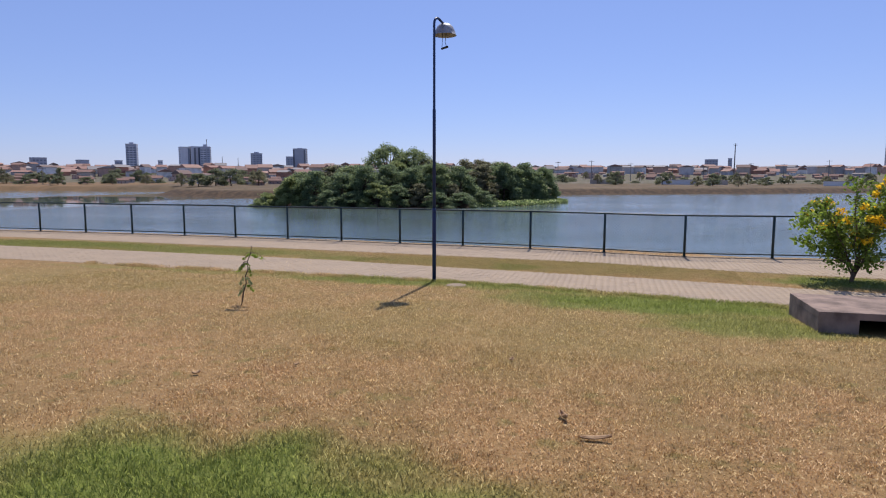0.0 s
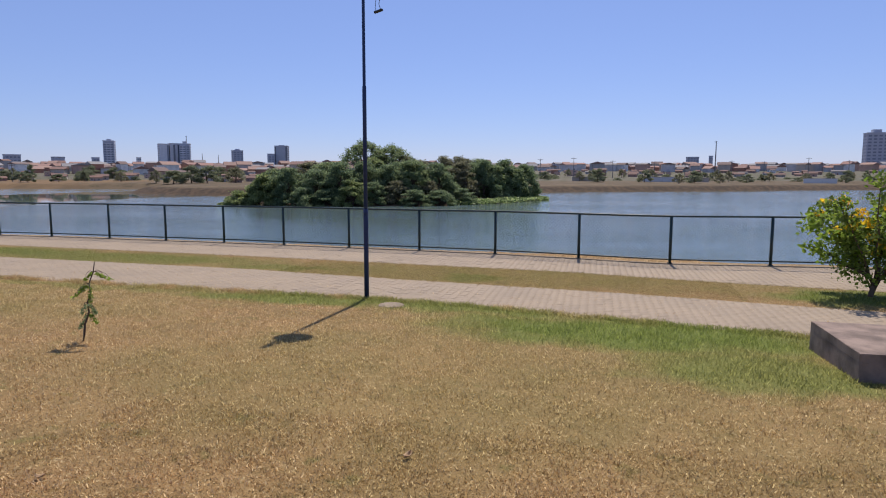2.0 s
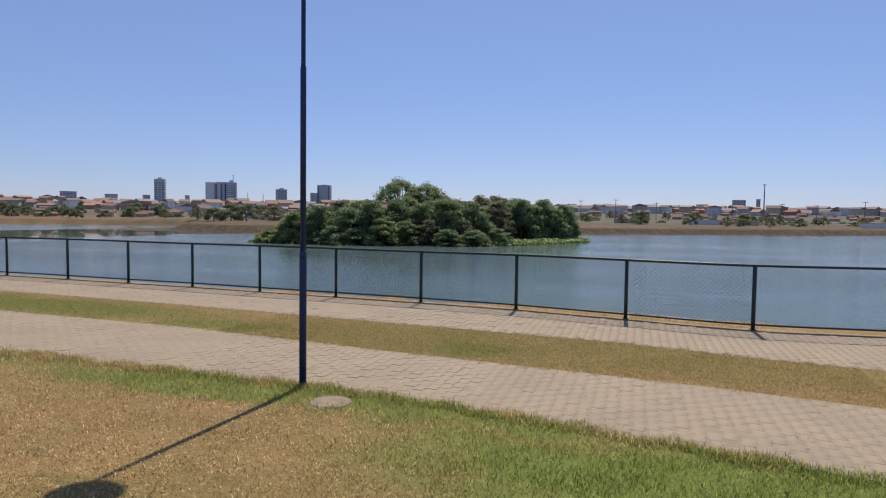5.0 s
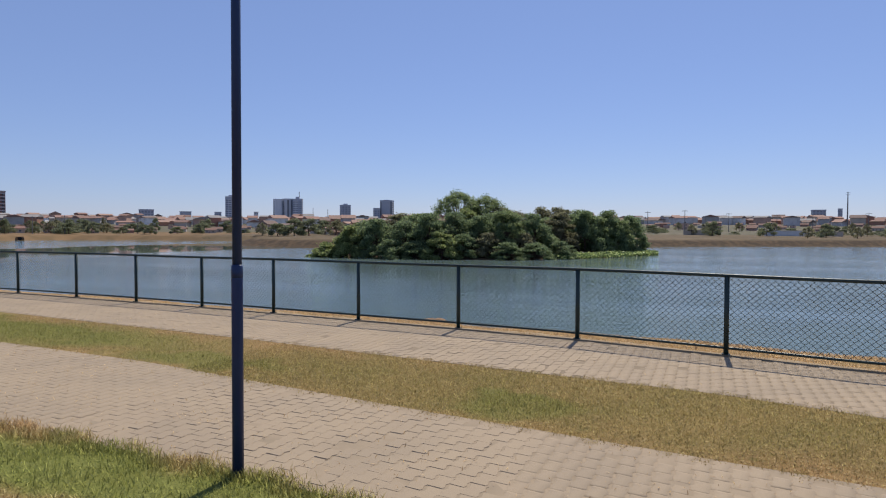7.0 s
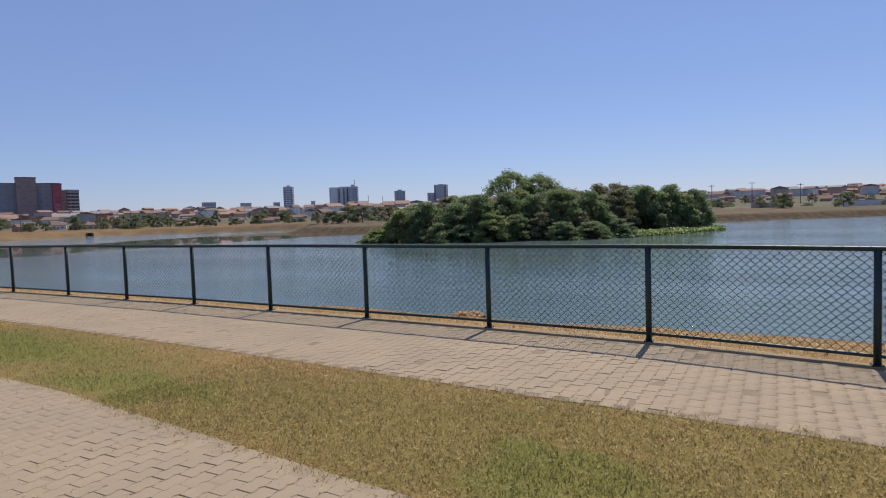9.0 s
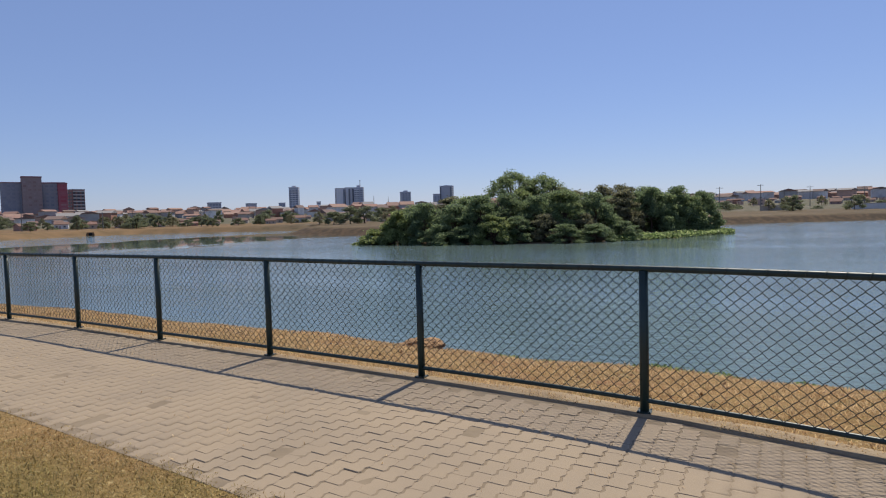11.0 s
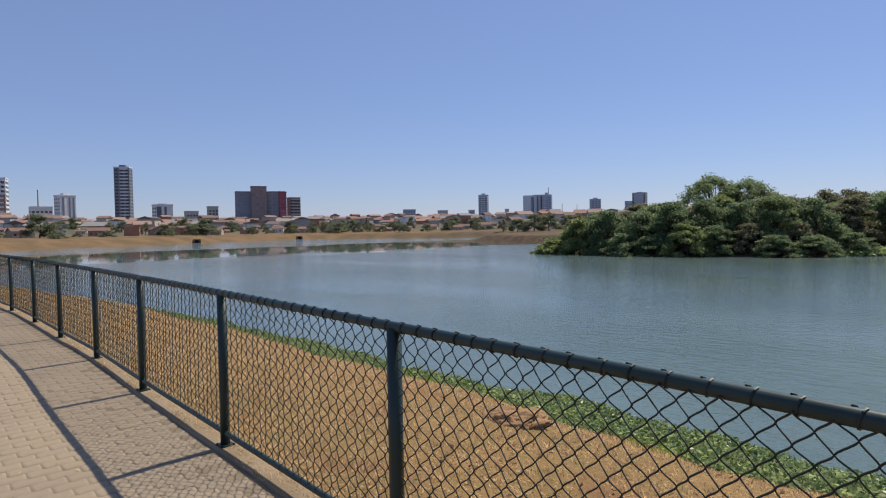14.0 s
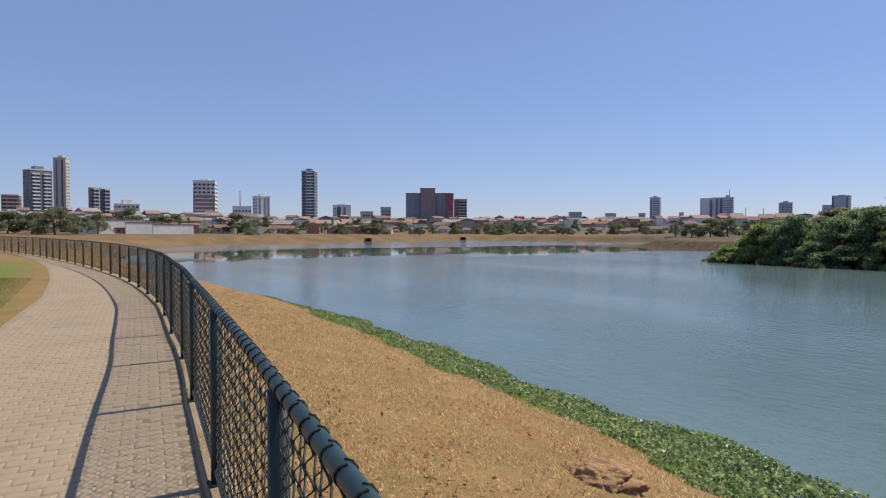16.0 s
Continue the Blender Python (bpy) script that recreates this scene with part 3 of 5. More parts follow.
def chain_link(a, b, fine_wire):
    """The woven wire of one bay."""
    a, b = np.array(a), np.array(b)
    L = np.linalg.norm(b - a)
    u, side = (b - a) / L, np.array([-(b - a)[1], (b - a)[0]]) / L
    z0, z1 = LOW_Z + 0.012, RAIL_Z - 0.008
    n = int(round((z1 - z0) / (ROW / 2)))
    cells = int((L - 0.08) / PITCH)
    x0 = (L - cells * PITCH) / 2
    sub = 5 if fine_wire else 1
    k = np.arange(n * sub + 1) / sub
    tri = np.abs((k % 2) - 1)
    if fine_wire:
        tri = 0.5 * tri + 0.5 * (0.5 + 0.5 * np.cos(np.pi * k))
    zs = z0 + k * (z1 - z0) / n
    weave = 0.006 * np.cos(np.pi * k) if fine_wire else 0 * k
    paths = []
    for c in range(-1, cells + 1):
        off = x0 + (c - 0.015 + (tri if c % 2 else 1 - tri) * 1.03) * PITCH
        off = np.clip(off, 0.03, L - 0.03)
        wob = 0.004 * np.sin(c * 1.3 + zs * 5)
        paths.append(np.stack([a[0] + u[0] * off + side[0] * (weave + wob), a[1] + u[1] * off + side[1] * (weave + wob), zs], axis=1))
    return wires(paths, 0.0030 if fine_wire else 0.0026, 4 if fine_wire else 3)


for i, (x, y) in enumerate(posts):
    ob = new("post", post_mesh)
    ob.parent, ob.matrix_basis = fence, pose(x - mid.x, y - mid.y, 0, 0, 0, rnd.uniform(0, 8))
    plate = new("foot_plate", foot_mesh)
    plate.parent = ob
    if i + 1 == len(posts):
        break
    seg = fine[np.linspace(marks[i], marks[i + 1], 11).astype(int)]
    near_bay = -16 < x < 6
    bm = bmesh.new()
    tube(bm, [(px - mid.x, py - mid.y, RAIL_Z + 0.004 * math.sin(px)) for px, py in seg], 0.0235, 12 if near_bay else 6, False)
    part("top_rail", bm, "green_paint", fence, smooth=True)
    bm = bmesh.new()
    tube(bm, [(px - mid.x, py - mid.y, LOW_Z) for px, py in seg], 0.019, 8 if near_bay else 5, False)
    part("bottom_rail", bm, "green_paint", fence, smooth=True)
    V, F = chain_link(posts[i], posts[i + 1], near_bay)
    raw("wire_mesh", V - np.array([mid.x, mid.y, 0]), F, "wire", fence, "woven diamond wire")
    if near_bay:
        d = np.array([posts[i + 1][0] - x, posts[i + 1][1] - y])
        L = np.linalg.norm(d)
        for c in range(int(L / 0.117)):
            s0 = (c + 0.5) * 0.117 + rnd.uniform(-0.012, 0.012)
            q = fine[min(marks[i] + int(s0 * 100), len(fine) - 1)]
            o = new("wire_tie", tie_mesh)
            o.parent, o.matrix_basis = fence, pose(q[0] - mid.x, q[1] - mid.y, RAIL_Z + 0.004 * math.sin(q[0]), 0, 0, math.degrees(math.atan2(d[1], d[0])) + rnd.uniform(-6, 6))


# ---- grass and plants of the ground ----
def scatter(x0, x1, y0, y1, n):
    return rng.uniform(x0, x1, n), rng.uniform(y0, y1, n)


def blade_mesh(x, y, z, length, width, lean, flat=0.0):
    """Corners and triangles of one bent blade at every place."""
    n = len(x)
    a, b = rng.uniform(0, 2 * np.pi, n), rng.uniform(0, 2 * np.pi, n)
    L = length * rng.uniform(0.45, 1.25, n)
    t = lean * rng.uniform(0.35, 1.0, n)
    dx, dy = np.cos(a) * np.sin(t) * L, np.sin(a) * np.sin(t) * L
    dz = np.cos(t) * L
    w = width * rng.uniform(0.6, 1.3, n)
    wx, wy = np.cos(b) * w / 2, np.sin(b) * w / 2
    base = np.stack([x, y, z - 0.004], axis=1)
    side = np.stack([wx, wy, np.zeros(n)], axis=1)
    midp = base + np.stack([dx * 0.4, dy * 0.4, dz * 0.62], axis=1)
    tip = base + np.stack([dx, dy, dz * (1 - flat * rng.uniform(0, 1, n))], axis=1)
    V = np.stack([base - side, base + side, midp + side * 0.8, midp - side * 0.8, tip], axis=1).reshape(-1, 3)
    i = np.arange(n)[:, None] * 5
    F = np.concatenate([i + np.array([0, 1, 2]), i + np.array([0, 2, 3]), i + np.array([3, 2, 4])])
    return V, F


def lumpy(x, y):
    return 0.5 + 0.25 * np.sin(2.1 * x + 1.3 * np.sin(1.7 * y)) + 0.25 * np.sin(2.7 * y + 1.1 * np.sin(2.3 * x + 1))


def green_at(x, y):
    g = np.zeros_like(x)
    for cx, cy, rx, ry, k in GREEN:
        d = np.hypot((x - cx) / rx, (y - cy) / ry)
        g = np.maximum(g, k * np.clip((1.15 - d) / 0.8, 0, 1))
    return g


# mown lawn, thicker where the walk passes
xa, ya = scatter(-7.5, 9.0, 1.6, 11.95, 500000)
xb, yb = scatter(0.0, 5.5, 1.4, 6.5, 90000)
xc, yc = scatter(-26, -7.5, 4, 11.8, 60000)
x, y = np.concatenate([xa, xb, xc]), np.concatenate([ya, yb, yc])
keep = (y < line_y(PATH_IN, x) + 0.03 + 0.13 * rng.uniform(0, 1, len(x)) ** 2 + 0.05 * np.sin(x * 9) + 0.04 * np.sin(x * 23)) & (lumpy(x * 3, y * 3) > rng.uniform(-0.6, 0.9, len(x)))
slab_hole = (x > 5.95) & (y > 8.75) & (y < 10.2)
keep &= ~slab_hole & (np.hypot(x - 0.47, y - 11.44) > 0.17 + 0.02 * np.sin(9 * np.arctan2(y - 11.44, x - 0.47)))
x, y = x[keep], y[keep]
g = green_at(x, y)
V, F = blade_mesh(x, y, height(x, y), 0.036 + 0.030 * g, 0.0066 - 0.0006 * g, 1.25 - 0.35 * g, 0.15)
tagged(raw("lawn_grass", V, F, "blades"), "short dry straw-coloured lawn grass with green patches", "grass", kind="stuff")
# longer green fringe along the edge of the footpath
x = rng.uniform(-9, 7.5, 42000)
y = line_y(PATH_IN, x) + rng.normal(-0.03, 0.07, len(x)) + 0.04 * np.sin(x * 9)
keep = lumpy(x * 1.6, y * 0.1) > rng.uniform(0.0, 0.9, len(x))
x, y = x[keep], y[keep]
V, F = blade_mesh(x, y, height(x, y), 0.075, 0.0055, 0.8, 0.1)
tagged(raw("edge_grass", V, F, "blades"), "longer green grass fringing the paved footpath", "grass", kind="stuff")
# verge between the two walks
xa, ya = scatter(-24, 10, 12.5, 16.6, 260000)
xb, yb = scatter(-3, 6, 13.2, 16.2, 90000)
x, y = np.concatenate([xa, xb]), np.concatenate([ya, yb])
edge = 0.05 * np.sin(x * 8.3) + 0.04 * np.sin(x * 21)
ragged = 0.12 * rng.uniform(0, 1, len(x)) ** 2
keep = (y > line_y(PATH_OUT, x) - 0.04 - ragged + edge) & (y < line_y(WALK_IN, x) + 0.04 + ragged + edge) & (np.hypot(x - 8.09, y - 14.09) > 0.1)
x, y = x[keep], y[keep]
g = green_at(x, y)
V, F = blade_mesh(x, y, height(x, y), 0.032 + 0.022 * g, 0.0060, 1.45 - 0.5 * g, 0.3)
tagged(raw("verge_grass", V, F, "verge_blades"), "dry brownish verge grass between two paved walks", "grass", kind="stuff")
# loose straw blown over the paving
x, y = scatter(-9, 7, 11.6, 18.4, 9000)
on = ((y < line_y(PATH_OUT, x)) & (y > line_y(PATH_IN, x))) | ((y > line_y(WALK_IN, x)) & (rng.uniform(0, 1, len(x)) < 0.35))
keep = on & (lumpy(x * 1.4, y * 1.7) > rng.uniform(0.1, 1.0, len(x))) & (y < np.interp(x, fence_soft[::-1, 0], fence_soft[::-1, 1]) - 0.25)
x, y = x[keep], y[keep]
V, F = blade_mesh(x, y, np.full(len(x), 0.007), 0.035, 0.007, 1.56, 0.2)
tagged(raw("loose_straw", V, F, "bank_blades"), "bits of dry straw blown over the paving", "straw", kind="stuff")
# bank behind the fence
x, y = scatter(-22, 6, 17.7, 26.0, 330000)
d = signed(POND, x, y)
keep = (y > np.interp(x, fence_soft[::-1, 0], fence_soft[::-1, 1]) + 0.14) & (d > 0.15) & (lumpy(x * 2 + 5, y * 2) > rng.uniform(-0.1, 1.1, len(x)))
x, y = x[keep], y[keep]
V, F = blade_mesh(x, y, height(x, y), 0.06, 0.009, 1.3, 0.25)
tagged(raw("bank_grass", V, F, "bank_blades"), "dead orange-brown grass on the sloping pond bank", "grass", kind="stuff")


def leaf_cloud(c, spread3, n, size, flatness=0.0, seed=0):
    """Corners and quads of n leaves, folded along the middle, about the places c."""
    r = np.random.default_rng(seed)
    c = np.asarray(c, dtype=float)
    p = c[r.integers(0, len(c), n)] if len(c) != n else c
    if spread3 is not None:
        v = r.normal(size=(n, 3))
        v /= np.linalg.norm(v, axis=1, keepdims=True)
        p = p + v * np.asarray(spread3) * (r.uniform(0.05, 1.0, (n, 1)) ** 0.5 + 0.18 * r.normal(size=(n, 1)))
    u = r.normal(size=(n, 3)) * np.array([1, 1, 1 - flatness])
    u /= np.linalg.norm(u, axis=1, keepdims=True)
    w = np.cross(u, r.normal(size=(n, 3)) * (1 - flatness * 0.8) + np.array([0, 0, 2.0 * flatness]))
    w /= np.linalg.norm(w, axis=1, keepdims=True)
    s = size * r.uniform(0.55, 1.35, (n, 1))
    V = np.stack([p - u * s * 0.5, p + w * s * 0.3, p + u * s * 0.5, p - w * s * 0.3], axis=1).reshape(-1, 3)
    return V, np.arange(n * 4).reshape(n, 4)


# dead leaves and bits of earth strewn over the bank
x, y = scatter(-18, 5, 18.2, 25.5, 5200)
d = signed(POND, x, y)
keep = (d > 0.6) & (y > np.interp(x, fence_soft[::-1, 0], fence_soft[::-1, 1]) + 0.2) & (lumpy(x * 1.1, y * 1.3) > rng.uniform(0.2, 0.9, len(x)))
x, y = x[keep], y[keep]
V, F = leaf_cloud(np.stack([x, y, height(x, y) + 0.025], axis=1), None, len(x), 0.05, 0.75, 17)
tagged(raw("bank_litter", V, F, "dirt"), "dark dead leaves and crumbs of earth strewn on the bank", "leaf litter", kind="stuff")

# leafy water plants along the near shore
x, y = scatter(-30, 8, 21, 27.2, 330000)
d = signed(POND, x, y)
width = 0.75 + 0.15 * np.sin(x * 0.8) + 0.12 * np.sin(x * 2.1 + 1) + 0.35 * step01(-8, -4.5, x)
climb = 1.9 + 0.35 * step01(-4.6, -2.6, x) + 0.35 * step01(-2.6, -0.6, x) - 0.6 * step01(-16, -32, x)
keep = (d < climb + 0.15 * np.sin(x * 3.1) + 0.1 * np.sin(x * 7.3)) & (d > -width) & (rng.uniform(0, 1, len(x)) < 0.9)
x, y, d = x[keep], y[keep], d[keep]
top = 0.07 + 0.19 * lumpy(x * 3, y * 3) * np.clip((d + width[keep]) / 0.5, 0.2, 1)
top *= np.clip((climb[keep] + 0.2 - d) / 1.3, 0.22, 1)
z = np.maximum(height(x, y), WATER_Z) + top * rng.uniform(0.2, 1.0, len(x))
V, F = leaf_cloud(np.stack([x, y, z], axis=1), None, len(x), 0.064, 0.25, 3)
tagged(raw("water_plants", V, F, "leaf_water"), "dense low green water plants along the pond edge", "water plant", kind="stuff")
x, y = scatter(-20, 6, 20, 26, 26000)
d = signed(POND, x, y)
rim = 1.9 + 0.35 * step01(-4.6, -2.6, x) + 0.35 * step01(-2.6, -0.6, x)
keep = (d > rim - 0.3) & (d < rim + 0.3 + 0.25 * np.sin(x * 1.9)) & (lumpy(x * 1.3, y) > 0.5)
x, y = x[keep], y[keep]
V, F = blade_mesh(x, y, height(x, y), 0.13, 0.012, 0.9, 0.2)
tagged(raw("shore_grass", V, F, "leaf_bright"), "fresh yellow-green grass tufts at the water's edge", "grass", kind="stuff")
# weeds at the fence foot
x, y = scatter(-18, 8, 17, 20, 160000)
fy = np.interp(x, fence_soft[::-1, 0], fence_soft[::-1, 1])
keep = (np.abs(y - fy - 0.06) < 0.13) & ((y > fy) | (lumpy(x * 2, y * 0.1) > 0.45))
x, y = x[keep], y[keep]
V, F = blade_mesh(x, y, np.where(np.abs(y - np.interp(x, fence_soft[::-1, 0], fence_soft[::-1, 1])) < 0.15, 0.010, 0.006), 0.045, 0.0065, 1.35, 0.4)
tagged(raw("kerb_grass", V, F, "bank_blades"), "thin dry grass along the kerb of the fence", "grass", kind="stuff")

# heap of dug soil on the bank
hx, hy = -2.98, 21.72
hz = float(height(hx, hy))
bm = bmesh.new()
bmesh.ops.create_icosphere(bm, subdivisions=5, radius=1)
for v in bm.verts:
    k = 1 + 0.25 * noise.noise(v.co * 2.2) + 0.18 * noise.noise(v.co * 6) + 0.09 * noise.noise(v.co * 14) + 0.06 * noise.noise(v.co * 30)
    v.co = Vector((v.co.x * 0.35 * k, v.co.y * 0.30 * k, max(v.co.z, -0.4) * 0.125 * k))
heap = part("soil_mound", bm, "heap", smooth=True)
heap.matrix_basis = pose(hx, hy, hz - 0.01, 8, -4, 20)
tagged(heap, "low heap of crumbly orange-brown soil on the bank", "soil mound")

# ---- lamp post ----
LX, LY = -0.1, 11.9
lz = float(height(LX, LY))
lamp = thing("street_lamp", "tall dark blue lamp post with a broken dome shade", "lamp post", pose(LX, LY, lz))
bm = bmesh.new()
tube(bm, [(0, 0, -0.1), (0, 0, 1.38), (0, 0, 1.40)], [0.039, 0.039, 0.038], 14)
part("pole_foot", bm, "blue_paint", lamp, smooth=True)
bm = bmesh.new()
tube(bm, [(0, 0, 1.38), (0, 0, 1.42), (0, 0, 1.46), (0, 0, 1.47)], [0.0392, 0.0398, 0.0385, 0.032], 14)
part("collar", bm, "blue_paint", lamp, smooth=True)
bm = bmesh.new()
bend = [(0.03 * (1 - math.cos(a)), 0.18 * (1 - math.cos(a)), 5.03 + 0.14 * math.sin(a)) for a in np.linspace(0, 1.9, 8)] + [(0.075, 0.42, 5.12)]
tube(bm, [(0, 0, 1.45), (0, 0, 3.4), (0, 0, 3.42)] + bend, [0.032, 0.032, 0.025] + [0.0235] * 9, 12)
part("pole", bm, "blue_paint", lamp, smooth=True)
cx, cy, cz = 0.09, 0.47, 4.94
bm = bmesh.new()
prof = [(0.03, 0.19), (0.10, 0.185), (0.16, 0.13), (0.205, 0.04), (0.225, -0.03), (0.235, -0.035), (0.215, -0.03), (0.19, 0.03), (0.14, 0.11), (0.0, 0.15)]
rings = [[bm.verts.new((cx + r * math.cos(k * math.pi / 12), cy + r * math.sin(k * math.pi / 12), cz + z)) for k in range(24)] for r, z in prof[:-1]]
for r0, r1 in zip(rings, rings[1:]):
    for k in range(24):
        bm.faces.new((r0[k], r0[(k + 1) % 24], r1[(k + 1) % 24], r1[k]))
bm.faces.new(rings[0][::-1])
bm.faces.new(rings[-1])
shade = part("shade", bm, "lamp_shade", lamp, "dull metal dome shade", smooth=True)
bm = bmesh.new()
tube(bm, [(cx + 0.02, cy, cz + 0.1), (cx + 0.02, cy, cz - 0.07), (cx, cy + 0.01, cz - 0.16), (cx + 0.03, cy, cz - 0.25)], 0.006, 6)
part("cable", bm, "cable", shade, "loose hanging cable")
bm = bmesh.new()
tube(bm, [(cx - 0.05, cy, cz + 0.1), (cx - 0.05, cy, cz - 0.10), (cx - 0.06, cy, cz - 0.26)], 0.005, 6)
part("cable", bm, "cable", shade, "loose hanging cable")
bm = box_bm(0.15, 0.05, 0.035, (0, 0, 0), 0.006)
bmesh.ops.rotate(bm, cent=(0, 0, 0), matrix=Matrix.Rotation(radians(-16), 3, "Y"), verts=bm.verts)
bmesh.ops.translate(bm, vec=(cx, cy, cz - 0.29), verts=bm.verts)
part("ballast", bm, "cable", shade, "small box dangling on cables")

# ---- concrete cover slab, manhole, litter ----
SX, SY, SZ = 5.92, 8.77, 0.345
gz = float(height(6.6, 9.2)) - 0.06
box = thing("inspection_box", "low old concrete inspection box with a dark side opening", "concrete box", pose(SX, SY, 0))
bm = box_bm(1.84, 1.39, 0.09, (0.95, 0.725, SZ - 0.09), 0.004)
for v in bm.verts:
    v.co.z += 0.008 * noise.noise(v.co * 3)
part("lid", bm, "concrete", box, "rough flat concrete lid")
part("side_wall", box_bm(0.14, 1.388, SZ - 0.09 - gz, (0.101, 0.725, gz)), "concrete", box)
part("side_wall", box_bm(0.14, 1.37, SZ - 0.09 - gz, (1.79, 0.725, gz), 0.008), "concrete", box)
part("back_wall", box_bm(1.5, 0.14, SZ - 0.09 - gz, (0.95, 1.34, gz), 0.008), "concrete", box)
part("front_wall", box_bm(0.33, 0.14, SZ - 0.09 - gz, (0.336, 0.102, gz)), "concrete", box)
part("front_wall", box_bm(0.30, 0.14, SZ - 0.09 - gz, (1.57, 0.11, gz), 0.008), "concrete", box)
# the floor's black paints in the shade inside the box
part("floor", box_bm(1.5, 1.1, 0.05, (0.95, 0.725, gz - 0.02)), "dark", box, "dark inside")

mz = float(height(0.47, 11.44))
bm = bmesh.new()
tube(bm, [(0, 0, -0.03), (0, 0, 0.016), (0, 0, 0.024)], [0.205, 0.205, 0.194], 28)
cover = part("manhole_cover", bm, "cover", label="round pale concrete manhole cover set in the lawn")
cover.matrix_basis = pose(0.47, 11.44, mz - 0.008)
tagged(cover, "round pale concrete manhole cover set in the lawn", "manhole cover")


def curled_leaf(name, label, x, y, turn, length, width, curl):
    bm = bmesh.new()
    rows = []
    for i in range(9):
        u = i / 8
        w = width * math.sin(math.pi * min(u * 0.96 + 0.02, 1)) ** 0.6
        rows.append([bm.verts.new(((u - 0.5) * length, k * w / 2, curl * (abs(k) * 0.5 + (u - 0.5) ** 2 * 1.6) + 0.01)) for k in (-1, -0.5, 0, 0.5, 1)])
    for a, b in zip(rows, rows[1:]):
        for k in range(4):
            bm.faces.new((a[k], b[k], b[k + 1], a[k + 1]))
    ob = part(name, bm, "dead_leaf", smooth=True)
    md = ob.modifiers.new("thick", "SOLIDIFY")
    md.thickness = 0.004
    ob.matrix_basis = pose(x, y, float(height(x, y)) + 0.006, 4, -5, turn)
    return tagged(ob, label, "dead leaf")


curled_leaf("dead_leaf", "long curled brown dead leaf lying on dry lawn", 3.277, 3.989, 8, 0.21, 0.045, 0.03)
curled_leaf("dead_leaf", "twisted pale dead leaf lying on dry lawn", 3.038, 4.351, -62, 0.13, 0.045, 0.05)
curled_leaf("dead_leaf", "small dark dead leaf lying on dry lawn", -0.205, 4.519, 40, 0.07, 0.05, 0.03)
curled_leaf("dead_leaf", "small crumpled dead leaf on dry lawn", 2.402, 5.934, 70, 0.07, 0.04, 0.03)
curled_leaf("dead_leaf", "tiny dark dead leaf on dry lawn", 0.481, 5.081, 20, 0.05, 0.03, 0.02)


# ---- young tree and flowering bush ----
def limb(bm, a, b, r0, r1, sag=0.05, n=5, sides=6, r=rnd):
    a, b = Vector(a), Vector(b)
    pts = [a.lerp(b, i / n) + Vector((r.uniform(-1, 1), r.uniform(-1, 1), r.uniform(-0.4, 0.4))) * sag * (0 < i < n) for i in range(n + 1)]
    tube(bm, pts, [r0 + (r1 - r0) * i / n for i in range(n + 1)], sides)
    return pts


sz = float(height(-2.04, 8.06))
sap = thing("sapling", "thin leaning young tree with sparse feathery leaves on the lawn", "sapling", pose(-2.04, 8.06, sz))
bm = bmesh.new()
stem = limb(bm, (0, 0, -0.03), (0.2, 0.02, 0.9), 0.013, 0.005, 0.022, 8)
part("stem", bm, "bark", sap, smooth=True)
r2 = random.Random(5)
for f, a, L in ((0.97, 0.3, 0.20), (0.95, 3.0, 0.15), (0.9, 1.6, 0.17), (0.82, 5.5, 0.22), (0.78, 3.6, 0.14), (0.55, 0.2, 0.16), (0.5, 2.9, 0.17), (0.44, 5.9, 0.2), (0.4, 3.4, 0.14), (0.86, 4.4, 0.16)):
    at = stem[int(f * 8)]
    way = Vector((math.cos(a), math.sin(a), r2.uniform(0.1, 0.9))).normalized()
    L *= r2.uniform(0.7, 1.25)
    pts = [at + way * L * u + Vector((0, 0, -0.2 * u * u)) for u in (0, 0.35, 0.7, 1)]
    bm = bmesh.new()
    tube(bm, pts, [0.004, 0.003, 0.002, 0.001], 5)
    part("twig", bm, "bark", sap)
    c = np.array([pts[0].lerp(pts[-1], u) for u in np.linspace(0.2, 1.0, 13)])
    V, F = leaf_cloud(np.repeat(c, 4, axis=0), (0.028, 0.028, 0.02), 52, 0.036, 0.3, int(a * 10))
    raw("leaf_spray", V, F, "leaf_bright" if L > 0.16 else "leaf_mid", sap)

BX, BY = 8.05, 14.14
bush = thing("flowering_bush", "bushy green shrub with yellow flowers on the verge", "bush", pose(BX, BY, float(height(BX, BY))))
bm = bmesh.new()
limb(bm, (0, 0, -0.05), (0.03, 0.0, 0.2), 0.045, 0.034, 0.02, 4, 9)
part("trunk", bm, "bark", bush, smooth=True)
tips = []
for k in range(15):
    a = k * 2.4
    tilt = 0.2 + 0.95 * ((k * 7) % 11) / 11
    L = 1.05 + 1.0 * ((k * 5) % 9) / 9
    end = Vector((0.12 + math.cos(a) * math.sin(tilt) * L * 0.78, math.sin(a) * math.sin(tilt) * L * 0.8, 0.35 + math.cos(tilt) * L * 1.04))
    bm = bmesh.new()
    pts = limb(bm, (0.03, 0, 0.04 + 0.015 * k), end, 0.019, 0.006, 0.06, 6, 6)
    part("branch", bm, "bark", bush, smooth=True)
    tips += [pts[3], pts[4], pts[5], pts[6], pts[6]]
    if k % 3 == 0:
        side = pts[4] + Vector((rnd.uniform(-0.4, 0.4), rnd.uniform(-0.4, 0.4), rnd.uniform(0.0, 0.4)))
        bm = bmesh.new()
        limb(bm, pts[4], side, 0.009, 0.004, 0.03)
        part("twig", bm, "bark", bush)
        tips += [side, side]
